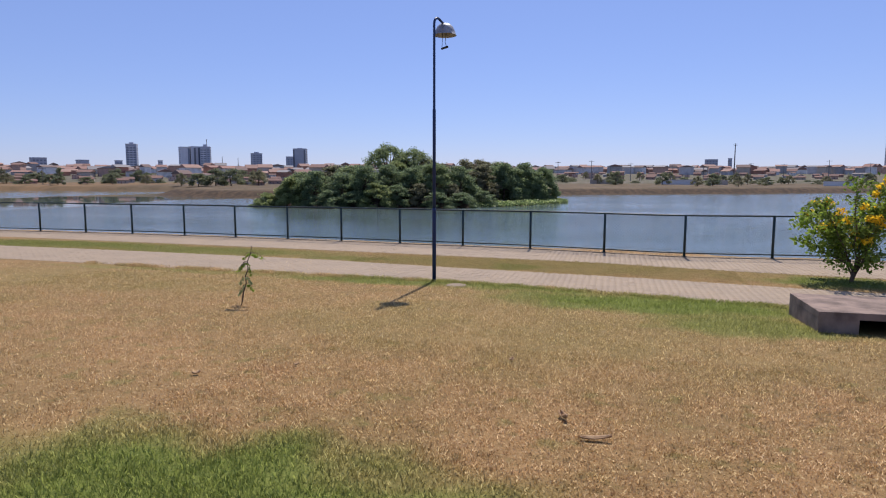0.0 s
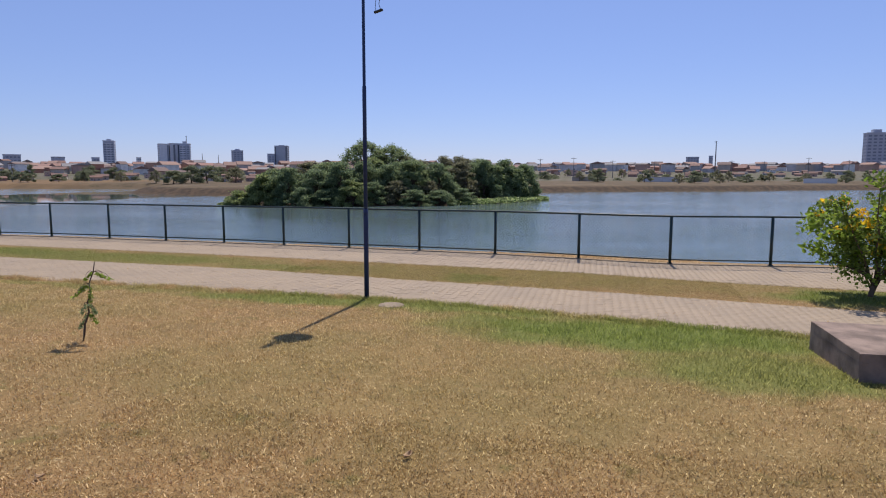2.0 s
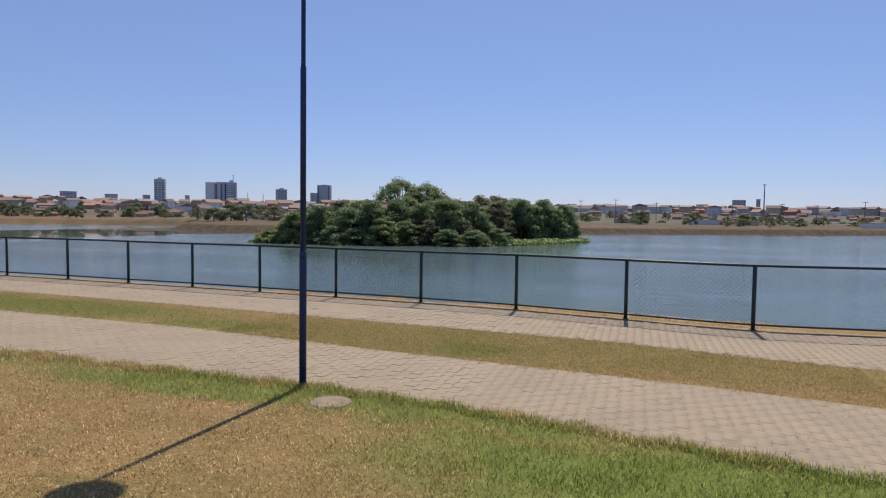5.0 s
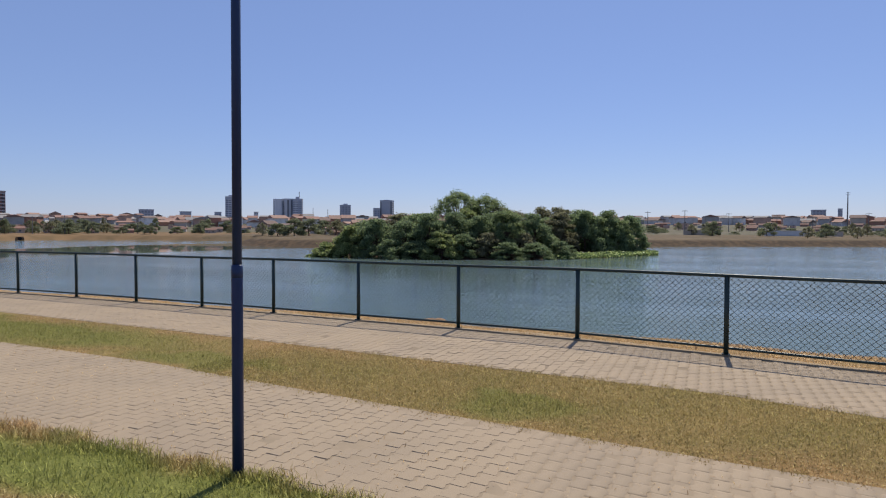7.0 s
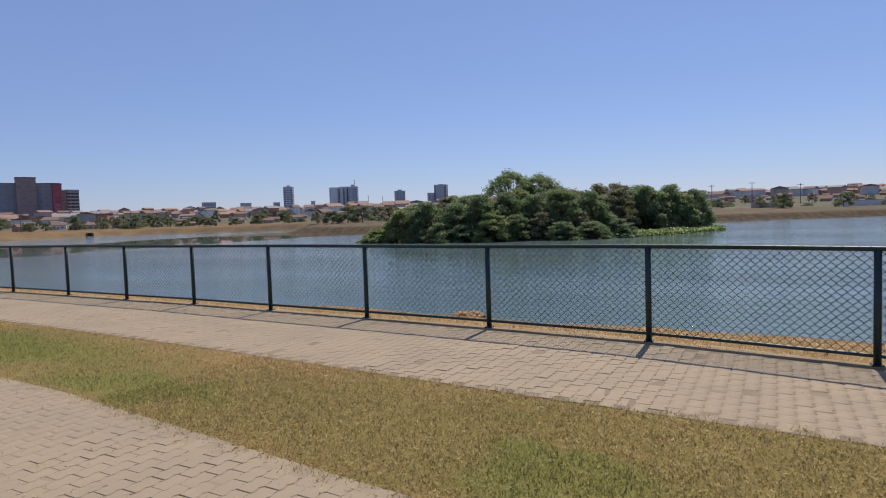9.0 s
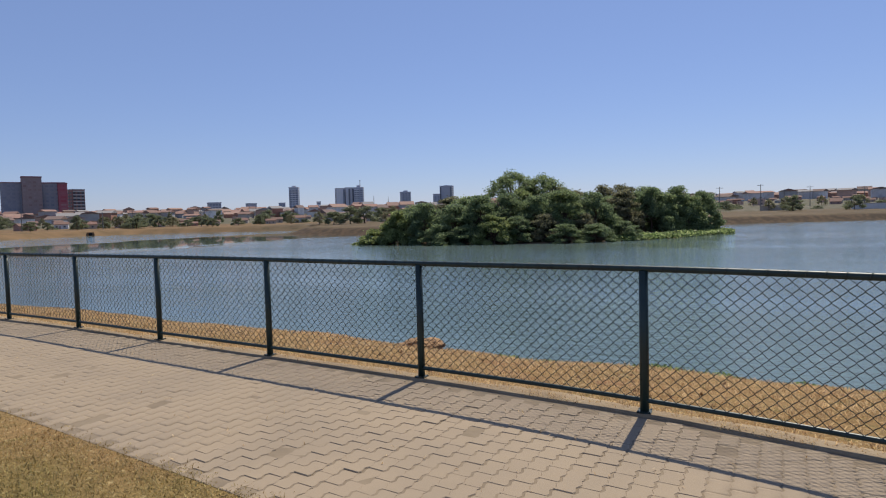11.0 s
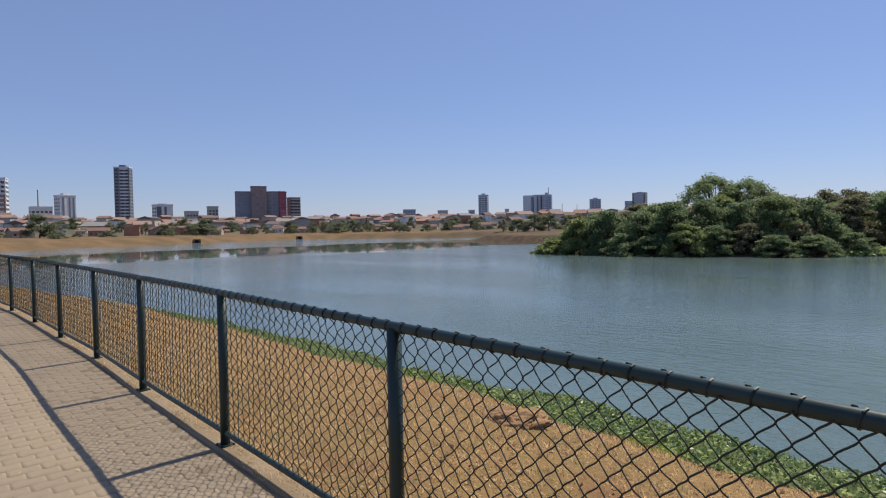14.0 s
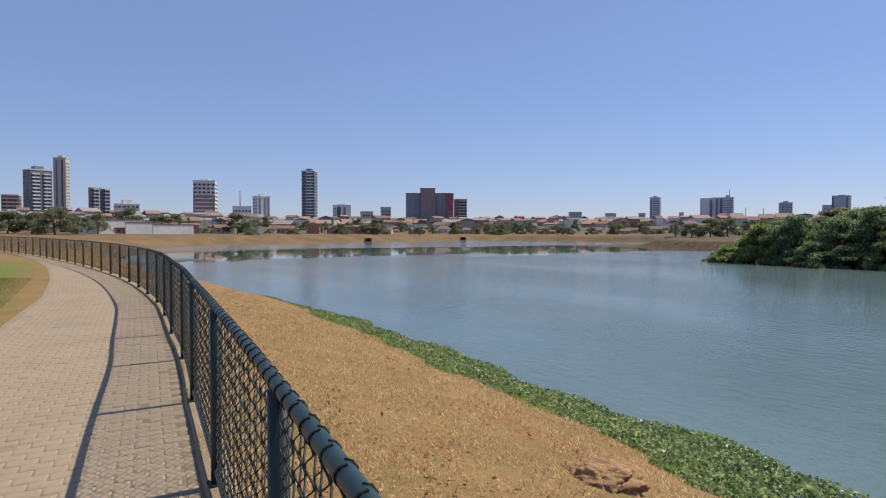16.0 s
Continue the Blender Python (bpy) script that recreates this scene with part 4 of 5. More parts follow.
# one long low branch that reaches out towards the fence
bm = bmesh.new()
pts = limb(bm, (0.0, 0, 0.3), (-1.0, -0.15, 0.86), 0.02, 0.006, 0.04, 7)
part("branch", bm, "bark", bush, smooth=True)
skirt = [Vector((math.cos(k * 2.4) * (0.25 + 0.3 * (k % 4) / 3), math.sin(k * 2.4) * (0.25 + 0.3 * (k % 3) / 2), 0.34 + 0.5 * ((k * 5) % 7) / 7)) for k in range(16)]
low = [p for p in pts[4:]] + [Vector((-1.05, -0.1, 1.15)), Vector((-0.95, -0.2, 1.3)), Vector((-0.75, -0.1, 1.05))]
crowns = {}
for k, at in enumerate(tips + low + skirt):
    V, F = leaf_cloud([tuple(at)], (0.22, 0.22, 0.17), 62, 0.085, 0.2, 40 + k)
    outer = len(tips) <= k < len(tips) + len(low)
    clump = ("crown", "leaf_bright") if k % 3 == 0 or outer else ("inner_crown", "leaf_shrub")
    crowns.setdefault(clump, []).append(V)
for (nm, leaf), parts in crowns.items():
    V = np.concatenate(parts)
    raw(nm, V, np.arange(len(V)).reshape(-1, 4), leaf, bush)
for k in range(34):
    at = tips[(k * 7) % len(tips)]
    V, F = leaf_cloud([tuple(at + Vector((rnd.uniform(-0.2, 0.2), rnd.uniform(-0.3, -0.1), rnd.uniform(0.05, 0.28))))], (0.10, 0.10, 0.08), 55, 0.065, 0.0, 300 + k)
    raw("blossom", V, F, "petal", bush, "bright yellow blossom")


# ---- trees ----
def tree(name, label, x, y, h, r, leaf, seed, size, n, low=0.25, group="", tuft=1.0, count=17):
    """A tapered trunk, limbs and an uneven crown of many leaves."""
    q = random.Random(seed)
    ob = thing(name, label, "tree", pose(x, y, float(height(x, y)) - 0.05), group)
    bm = bmesh.new()
    top = Vector((q.uniform(-0.1, 0.1) * r, q.uniform(-0.1, 0.1) * r, h * 0.5))
    limb(bm, (0, 0, -0.2), top, 0.05 * h ** 0.8, 0.03 * h ** 0.7, 0.08, 5, 8, q)
    trunk = part("trunk", bm, "bark", ob, smooth=True)
    clumps, spreads = [], []
    for k in range(count):
        a = k * 2.4 + q.uniform(-0.4, 0.4)
        f = math.sqrt((k + 0.5) / count)
        zc = h * (low + (0.97 - low) * (1 - f ** 1.8) * q.uniform(0.8, 1.0)) + h * 0.02
        c = Vector((math.cos(a) * f * r * 0.74, math.sin(a) * f * r * 0.74, zc - h * 0.08))
        bm = bmesh.new()
        limb(bm, top * q.uniform(0.35, 0.95), c, 0.018 * h ** 0.8, 0.006 * h ** 0.7, 0.12, 4, 5, q)
        part("limb", bm, "bark", trunk)
        clumps.append(c)
        spreads.append((r * tuft * q.uniform(0.20, 0.42), r * tuft * q.uniform(0.20, 0.42), h * tuft * q.uniform(0.07, 0.17)))
    Vs, Fs, off = [], [], 0
    for k, (c, s) in enumerate(zip(clumps, spreads)):
        V, F = leaf_cloud([tuple(c)], s, n // count, size, 0.15, seed * 31 + k)
        Vs.append(V)
        Fs.append(F + off)
        off += len(V)
    raw("crown", np.concatenate(Vs), np.concatenate(Fs), leaf, ob)
    return ob


def place(x, y, turn, sx, sz, sink=0.05):
    return Matrix.LocRotScale((x, y, float(height(x, y)) - sink), Euler((0, 0, turn)), (sx, sx, sz))


def polar(bearing, dist, eye=(0.8, 18.0)):
    """A place so many degrees to the left of an axis that points at the pond's far bank and so far from the end of the walk."""
    bearing -= 3.43
    return eye[0] - math.sin(radians(bearing)) * dist, eye[1] + math.cos(radians(bearing)) * dist


START = (3.3, -0.2)
ISLE_TREES = [(24.0, 94, 4.8, 4.2, 0), (20.2, 95, 5.2, 4.0, 1), (30.6, 97, 3.6, 3.6, 4), (28.5, 96, 4.3, 3.6, 4), (26.6, 95, 5.2, 3.6, 0), (22.0, 93, 5.6, 4.0, 1), (18.0, 95, 5.3, 3.8, 0),
              (15.8, 95, 5.7, 3.8, 2), (13.6, 97, 5.2, 3.6, 1), (11.6, 100, 5.2, 3.6, 3), (9.6, 103, 6.2, 3.9, 0), (7.8, 107, 6.3, 3.9, 1), (6.0, 111, 6.0, 3.4, 0), (25.0, 104, 5.2, 4.2, 3), (22.9, 106, 5.7, 4.4, 0),
              (20.0, 108, 8.6, 5.0, 5), (17.7, 108, 8.1, 5.0, 5), (18.9, 109, 7.2, 4.2, 0), (16.4, 107, 6.2, 4.2, 3), (13.2, 109, 6.4, 4.2, 3), (10.0, 111, 6.5, 4.0, 2), (11.6, 108, 6.2, 4.0, 3),
              (12.4, 102, 5.0, 3.6, 2), (8.6, 105, 5.6, 3.6, 2), (14.8, 101, 5.4, 3.6, 3), (10.6, 105, 5.6, 3.8, 0), (6.9, 108, 5.4, 3.4, 2), (19.0, 100, 6.0, 4.2, 4), (23.4, 99, 5.4, 4.2, 2), (27.6, 100, 4.6, 3.8, 2), (17.0, 101, 5.6, 3.8, 0), (29.0, 95, 2.4, 2.6, 4), (25.2, 90, 2.8, 2.9, 1), (21.0, 89.5, 2.7, 2.9, 4), (17.2, 91, 2.2, 2.6, 6), (14.4, 93, 2.3, 2.6, 6), (23.2, 90, 2.5, 2.6, 0), (12.4, 97, 2.0, 2.2, 2), (15.6, 89, 1.9, 2.6, 1), (13.4, 90.5, 1.8, 2.5, 0), (11.4, 94, 1.7, 2.3, 1), (19.2, 90, 2.3, 2.4, 1)]
kinds = [("leaf_dark", "dense dark green tree on the pond's islet"), ("leaf_dark", "rounded dark green tree on the pond's islet"), ("leaf_mid", "olive green tree on the pond's islet"),
         ("leaf_dry", "dusty thin-leaved tree on the pond's islet"),
         ("leaf_olive", "low light olive shrub tree on the pond's islet"), ("leaf_mid", "tall open-crowned tree with gaps on the pond's islet"),
         ("leaf_dry", "brown half-dead thicket low on the pond's islet")]
protos = {}
for b, d, h, r, k in ISLE_TREES:
    h *= 1.16
    if h < 3.4:
        d, r, h = d - 3.5, r * 1.15, h * 1.3
    elif d < 98:
        d -= 4.5
    x, y = polar(b + 3.43, d, START)
    if k not in protos:
        protos[k] = (tree("tree", kinds[k][1], x, y, h, r, kinds[k][0], 3 + k, 0.23, 9000 if k > 4 else 16000, 0.62 if k == 5 else 0.10, "trees on the islet", 0.55 if k == 5 else 0.72, 26), h, r)
    else:
        ob, ph, pr = protos[k]
        copy_thing(ob, place(x, y, rnd.uniform(0, 6.28), r / pr, h / ph, 0.3))
# low green mat at the islet's tip
x, y = scatter(-16, -2, 86, 122, 36000)
d = signed(ISLE, x, y) + 1.2 * np.sin(x * 0.45) * np.sin(y * 0.37)
keep = (d < 0.9) & (d > -2.4)
x, y = x[keep], y[keep]
z = np.maximum(height(x, y), WATER_Z) + rng.uniform(0.05, 0.45, len(x))
V, F = leaf_cloud(np.stack([x, y, z], axis=1), None, len(x), 0.34, 0.3, 9)
tagged(raw("islet_plants", V, F, "leaf_water"), "bright green low plants round the islet's shore", "water plant", kind="stuff")

# far trees on the other banks
far_a = tree("tree", "dark bushy tree on the far bank", *polar(39.5, 186), 5.6, 4.6, "leaf_dusk", 21, 0.4, 4500, 0.18, "trees on the far bank", 1.0, 10)
far_b = tree("tree", "olive tree with open crown on the far bank", *polar(42.3, 188), 4.8, 4.0, "leaf_dusk", 22, 0.4, 3500, 0.22, "trees on the far bank", 1.0, 10)
far_c = tree("tree", "dusty bare-looking tree on the far bank", *polar(37.0, 190), 5.4, 3.6, "leaf_dry", 23, 0.42, 1500, 0.25, "trees on the far bank", 1.0, 10)
spots = [(40.8, 187, 1.0, 1.0, 0), (98.5, 170, 1.2, 1.3, 1), (97.0, 172, 1.1, 1.25, 1), (95.5, 160, 1.2, 1.15, 0), (94.0, 168, 1.1, 1.05, 1), (92.6, 180, 1.0, 1.1, 2), (90.5, 190, 1.2, 1.35, 0), (88.0, 200, 1.3, 1.3, 1),
         (87.0, 210, 1.0, 1.1, 0), (81.9, 196, 1.0, 1.2, 0), (81.2, 198, 0.8, 0.9, 1), (70.6, 222, 1.1, 1.0, 1), (69.8, 224, 1.0, 1.1, 0), (66.0, 235, 0.7, 0.8, 1), (59, 240, 0.7, 0.8, 0), (50.5, 240, 0.7, 0.7, 1), (46, 235, 0.8, 0.7, 2), (43.6, 200, 0.8, 0.8, 2)]
for k in range(34):
    spots.append((rnd.uniform(-26, 14), rnd.uniform(185, 300), rnd.uniform(0.45, 0.85), rnd.uniform(0.55, 0.9), (0, 2, 1, 2)[k % 4]))
for k in range(46):
    spots.append((rnd.uniform(34, 102), rnd.uniform(230, 340), rnd.uniform(0.5, 1.1), rnd.uniform(0.6, 1.25), k % 3))
for k in range(16):
    spots.append((rnd.uniform(36, 100), rnd.uniform(240, 320), rnd.uniform(0.6, 1.1), rnd.uniform(0.7, 1.1), (0, 1, 0, 2)[k % 4]))
for b, d, sx, szz, k in spots:
    x, y = polar(b, d)
    if signed(POND, np.array([x]), np.array([y]))[0] > 6:
        copy_thing((far_a, far_b, far_c)[k], place(x, y, rnd.uniform(0, 6.28), sx, szz))


# ---- town ----
def gable(w, d, z, rise, over=0.5, one_way=False):
    bm = bmesh.new()
    xa, xb, ya, yb = -w / 2 - over, w / 2 + over, -d / 2 - over, d / 2 + over
    if one_way:
        prof = [(ya, z), (yb, z + rise), (yb, z + rise + 0.18), (ya, z + 0.18)]
    else:
        prof = [(ya, z - 0.1), (0, z + rise), (yb, z - 0.1), (yb, z + 0.1), (0, z + rise + 0.22), (ya, z + 0.1)]
    a, b = [bm.verts.new((xa, p, q)) for p, q in prof], [bm.verts.new((xb, p, q)) for p, q in prof]
    n = len(prof)
    bm.faces.new(a[::-1])
    bm.faces.new(b)
    for k in range(n):
        bm.faces.new((a[k], a[(k + 1) % n], b[(k + 1) % n], b[k]))
    return bm


def walls(w, d, h, rise=0.0):
    bm = box_bm(w, d, h + 0.8, (0, 0, -0.8))
    if rise:
        for sx in (-w / 2, w / 2):
            bm.faces.new([bm.verts.new(p) for p in ((sx, -d / 2, h), (sx, d / 2, h), (sx, 0, h + rise))])
    return bm


def pane(parent, w, h, x, y, z):
    return part("window", box_bm(w, 0.10, h, (x, y, z)), "pane", parent)


def house(w, d, h, rise, wall, roof, label, one_way=False, storeys=1, flat=False):
    ob = thing("house", label, "house", None, "houses beyond the pond")
    part("wall", walls(w, d, h, 0 if (one_way or flat) else rise), wall, ob)
    if flat:
        top = part("roof", box_bm(w + 0.3, d + 0.3, 0.3, (0, 0, h)), roof, ob)
        part("water_tank", box_bm(1.6, 1.6, 1.1, (w * 0.2, 0, h + 0.3), 0.1), "pane", top)
    else:
        part("roof", gable(w, d, h, rise, one_way=one_way), roof, ob)
    part("door", box_bm(0.95, 0.08, 2.05, (-w * 0.12, -d / 2, 0)), "maroon", ob)
    for s in range(storeys):
        for x in (-w * 0.36, w * 0.22):
            pane(ob, 1.2, 1.0, x, -d / 2, 1.1 + s * 2.8)
    return ob


HOUSES = [house(9.5, 8, 3.2, 1.7, "cream", "terracotta", "low cream house with a terracotta tile roof"),
          house(11, 8, 3.3, 1.8, "brick", "terracotta", "bare brick house with a terracotta tile roof"),
          house(8.5, 8, 5.8, 1.5, "white", "terracotta", "two-storey white house with a tiled roof", storeys=2),
          house(9, 9, 5.9, 0, "pink", "greywall", "flat-roofed salmon two-storey house with a water tank", storeys=2, flat=True),
          house(10, 8, 5.7, 1.3, "brick", "terracotta", "unfinished brick house with a sloping roof", one_way=True, storeys=2),
          house(14, 9, 3.6, 1.0, "greywall", "grey_roof", "long grey shed with a cement sheet roof"),
          house(8, 7, 3.2, 1.5, "white", "terracotta", "small white house with a terracotta tile roof"),
          house(10, 8, 3.2, 1.7, "pink", "terracotta", "salmon house with a weathered tile roof")]
placed = [0] * len(HOUSES)


def settle(k, bearing, dist, turn=0.0, s=1.0):
    x, y = polar(bearing, dist)
    if signed(POND, np.array([x]), np.array([y]))[0] < 22:
        return
    m = Matrix.LocRotScale((x, y, float(height(x, y)) - 0.1), Euler((0, 0, radians(bearing + turn))), (s, s, s))
    if placed[k]:
        copy_thing(HOUSES[k], m)
    else:
        HOUSES[k].matrix_basis = m
    placed[k] += 1


def front(b):
    """How far along a bearing the houses begin."""
    t = np.arange(60, 330, 1.0)
    a = radians(b - 3.43)
    s = signed(POND, 0.8 - math.sin(a) * t, 18.0 + math.cos(a) * t)
    wet = np.nonzero(s < 0)[0]
    shore = float(t[wet[-1]]) if len(wet) else 150.0
    return max(shore + np.interp(b, [-20, 10, 34, 45, 60, 80, 95], [150, 140, 90, 62, 36, 30, 34]), 186.0)


count = 0
for row, (d0, step) in enumerate(((0, 2.3), (17, 2.2), (38, 2.1), (62, 2.0), (90, 1.9))):
    b = -27.0 + row * 0.6
    while b < 103:
        if not (row == 0 and rnd.random() < 0.2):
            pick = rnd.choice((1, 1, 4, 7, 7, 0, 1, 3, 6, 0)) if row < 2 else rnd.choice((0, 1, 1, 4, 3, 4, 5, 7, 7, 0, 2, 6))
            settle(pick, b + rnd.uniform(-0.5, 0.5), front(b) + d0 + rnd.uniform(-6, 6), rnd.choice((0, 0, 0, 90, 15, -20)) + rnd.uniform(-8, 8), rnd.uniform(0.75, 1.02) if b > 58 and row < 2 else rnd.uniform(0.46, 0.7))
        b += step * rnd.uniform(0.85, 1.3)

# scrub and small trees before the first houses
for k in range(78):
    b = rnd.uniform(34, 100) if k < 46 else rnd.uniform(-26, 13)
    low_bush = k % 3 != 2
    x, y = polar(b, front(b) + rnd.uniform(-14, 16) - (0 if k < 46 else rnd.uniform(20, 70)))
    sx = rnd.uniform(0.4, 0.7)
    if signed(POND, np.array([x]), np.array([y]))[0] > 14:
        copy_thing((far_b, far_a, far_c, far_b)[k % 4], place(x, y, rnd.uniform(0, 6.28), sx, rnd.uniform(0.28, 0.4) if low_bush else rnd.uniform(0.55, 0.75), 0.3 if low_bush else 0.05))

# the roofs of the farther town, too small to pick apart
far_v, far_f, far_m = [], [], []
for row in range(9):
    b = -30.0
    while b < 106:
        dist = front(b) + 115 + row * 38 + rnd.uniform(-14, 14)
        x, y = polar(b, dist)
        z = float(height(x, y)) - 0.4
        w, d, h, rise = rnd.uniform(2.0, 4.4), rnd.uniform(3, 5), rnd.choice((2.4, 2.6, 2.8, 3.0, 4.6, 5.2)), rnd.uniform(0.8, 1.9)
        a = radians(b + rnd.choice((0, 0, 90, 20, -25)))
        ca, sa = math.cos(a), math.sin(a)

        def at(u, v, q):
            return (x + u * ca - v * sa, y + u * sa + v * ca, z + q)

        n = len(far_v)
        far_v += [at(u, v, q) for q in (0, h) for u, v in ((-w, -d), (w, -d), (w, d), (-w, d))]
        far_f += [(n + k, n + (k + 1) % 4, n + 4 + (k + 1) % 4, n + 4 + k) for k in range(4)]
        far_m += [0] * 4
        n = len(far_v)
        o = 0.5
        far_v += [at(-w - o, -d - o, h), at(w + o, -d - o, h), at(w + o, d + o, h), at(-w - o, d + o, h), at(-w - o, 0, h + rise), at(w + o, 0, h + rise)]
        far_f += [(n, n + 1, n + 5, n + 4), (n + 2, n + 3, n + 4, n + 5), (n + 3, n, n + 4, n + 4), (n + 1, n + 2, n + 5, n + 5)]
        far_m += [1] * 4
        b += math.degrees(2.1 * w / dist) * rnd.uniform(0.9, 1.9)
me = bpy.data.meshes.new("distant_houses")
me.from_pydata(far_v, [], [tuple(dict.fromkeys(f)) for f in far_f])
me.materials.append(M["town_wall"])
me.materials.append(M["town_roof"])
me.polygons.foreach_set("material_index", far_m)
tagged(new("distant_houses", me), "crowded far town houses with tiled roofs", "houses", kind="stuff")


def tower(label, b0, b1, el, dist, wall, floor_h=3.0, cols=4, turn=18.0, band=None, crown=0.0, depth=0.8, name="apartment_tower", win="pane", spans=((-0.43, 0.43),), stripes=()):
    """A high building between two bearings, whose roof shows so many degrees up."""
    b = (b0 + b1) / 2
    x, y = polar(b, dist)
    z0 = float(height(x, y))
    full = 2 * dist * math.tan(radians(abs(b0 - b1)) / 2)
    a = radians(abs(turn))
    w = full / (math.cos(a) + depth * math.sin(a))
    d = w * depth
    h = dist * math.tan(radians(el)) + 1.57 - z0
    ob = thing(name, label, "tower block", pose(x, y, z0 - 0.2, 0, 0, b + turn), "towers of the town")
    part("wall", box_bm(w, d, h + 0.2), wall, ob)
    part("parapet", box_bm(w + 0.5, d + 0.5, 0.9, (0, 0, h + 0.2)), "dark_red" if "hotel" in label else band or wall, ob)
    if crown:
        part("roof_house", box_bm(w * 0.4, d * 0.5, crown, (0, 0, h + 1.0)), wall, ob)
    for u0, u1 in stripes:
        part("window_strip", box_bm(w * (u1 - u0), 0.5, h - 6, (w * (u0 + u1) / 2, -d / 2, 5)), win, ob, "dark upright window strip")
    n = max(3, int(h / floor_h))
    side = -1 if turn > 0 else 1
    ww, wd = w / cols, d / max(2, cols - 1)
    me = box_bm(ww * 0.62, 0.3, floor_h * 0.48)
    front = bpy.data.meshes.new("window")
    me.to_mesh(front)
    me.free()
    front.materials.append(M[win])
    me = box_bm(0.3, wd * 0.55, floor_h * 0.48)
    flank = bpy.data.meshes.new("window")
    me.to_mesh(flank)
    me.free()
    flank.materials.append(M[win])
    for f in range(n):
        z = f * floor_h + floor_h * 0.35
        if z < 5:
            continue
        if band:
            for u0, u1 in spans:
                part("balcony", box_bm(w * (u1 - u0), 1.0, floor_h * 0.36, (w * (u0 + u1) / 2, -d / 2 - 0.3, z + floor_h * 0.5)), band, ob)
        for c in range(0 if stripes else cols):
            o = new("window", front)
            o.parent, o.matrix_basis = ob, pose((c + 0.5) * ww - w / 2, -d / 2, z)
        for c in range(max(2, cols - 1)):
            o = new("window", flank)
            o.parent, o.matrix_basis = ob, pose(side * w / 2, (c + 0.5) * wd - d / 2, z)
    return ob


tower("small brown and cream block of flats", 98.9, 97.6, 2.55, 620, "maroon", cols=3, turn=-15, band="beige")
tower("dark tower block with white balcony bands", 97.5, 95.65, 4.5, 640, "slate", cols=4, turn=20, band="white", crown=3, spans=((-0.42, -0.08), (0.1, 0.42)))
tower("slender beige tower block", 95.57, 94.45, 5.5, 680, "beige", cols=3, turn=-25, crown=2, stripes=((-0.3, -0.16), (0.14, 0.28)), win="slate")
tower("dark and white twin tower", 93.2, 92.45, 3.3, 620, "slate", cols=2, turn=10, band="white", spans=((-0.1, 0.44),))
tower("dark and white twin tower", 92.4, 91.7, 3.25, 625, "slate", cols=2, turn=10, band="white", spans=((-0.1, 0.44),))
tower("low pale office block", 91.4, 89.6, 2.05, 560, "white", cols=5, turn=8, crown=3)
office = tower("white banded office tower with a rust-coloured base", 85.5, 83.5, 4.1, 560, "white", floor_h=3.2, cols=5, turn=-12, band="white", crown=1.5)
part("base_cladding", box_bm(16.6, 14, 22, (0, -0.4, 0)), "rust", office, "rust-coloured lower storeys")
tower("pale grey block of flats", 80.65, 79.2, 2.9, 640, "white", cols=4, turn=22, crown=2, stripes=((-0.36, -0.24), (0.05, 0.15), (0.3, 0.4)), win="haze_pane")
tower("low white apartment block", 82.3, 80.8, 2.0, 600, "white", cols=5, turn=5)
tower("tall dark tower block with pale stripes", 76.5, 75.1, 5.2, 650, "slate", cols=3, turn=-20, band="haze_white", crown=2, spans=((-0.12, 0.42),))
tower("dark block with white end walls", 73.75, 72.2, 2.2, 600, "white", cols=3, turn=15, crown=1, stripes=((-0.48, -0.2), (-0.02, 0.12)), win="slate")
tower("small grey block of flats", 71.3, 70.2, 1.65, 620, "greywall", cols=4, turn=10)
tower("small pale block of flats", 69.5, 68.6, 2.05, 700, "greywall", cols=3, turn=10)
tower("broad slate grey hotel wing", 67.2, 65.7, 3.3, 600, "hotel_grey", cols=5, turn=2, depth=0.7, win="hotel_grey")
tower("brown central hotel block", 65.9, 64.6, 3.75, 596, "hotel_brown", cols=4, turn=2, depth=0.7, win="hotel_brown")
tower("slate grey hotel wing with a red rim", 64.8, 62.9, 3.3, 600, "hotel_grey", cols=5, turn=-12, depth=0.6, win="hotel_grey")
tower("bright red end wing of the hotel", 63.55, 62.92, 3.28, 592, "red", cols=1, turn=2, depth=1.2, win="red")
tower("reddish brown tower block", 62.85, 61.7, 2.8, 660, "maroon", cols=3, turn=20, band="greywall")
tower("unfinished dark concrete frame building", 52.55, 51.45, 1.62, 700, "haze_grey", cols=4, turn=8, win="haze_pane")
tower("small grey block of flats", 49.4, 48.5, 1.5, 750, "haze_grey", cols=3, turn=15, win="haze_pane")
tower("tiny grey block of flats", 46.6, 46.05, 1.5, 800, "haze_grey", cols=2, turn=10, win="haze_pane")
tower("slate grey tower with pale bands", 45.7, 44.75, 2.85, 900, "haze_grey", cols=3, turn=-15, band="haze_white", crown=2, win="haze_pane", spans=((-0.25, 0.3),))
tower("tiny pale block of flats", 43.3, 42.95, 1.55, 900, "haze_white", cols=2, turn=10, win="haze_pane")
tower("wide white tower block with dark stripes", 41.65, 40.8, 2.7, 930, "haze_white", cols=2, turn=12, win="haze_pane", stripes=((0.3, 0.48),))
tower("wide white tower block with dark stripes", 40.85, 40.0, 2.75, 935, "haze_white", cols=3, turn=12, win="slate", stripes=((-0.14, 0.06), (0.34, 0.5)))
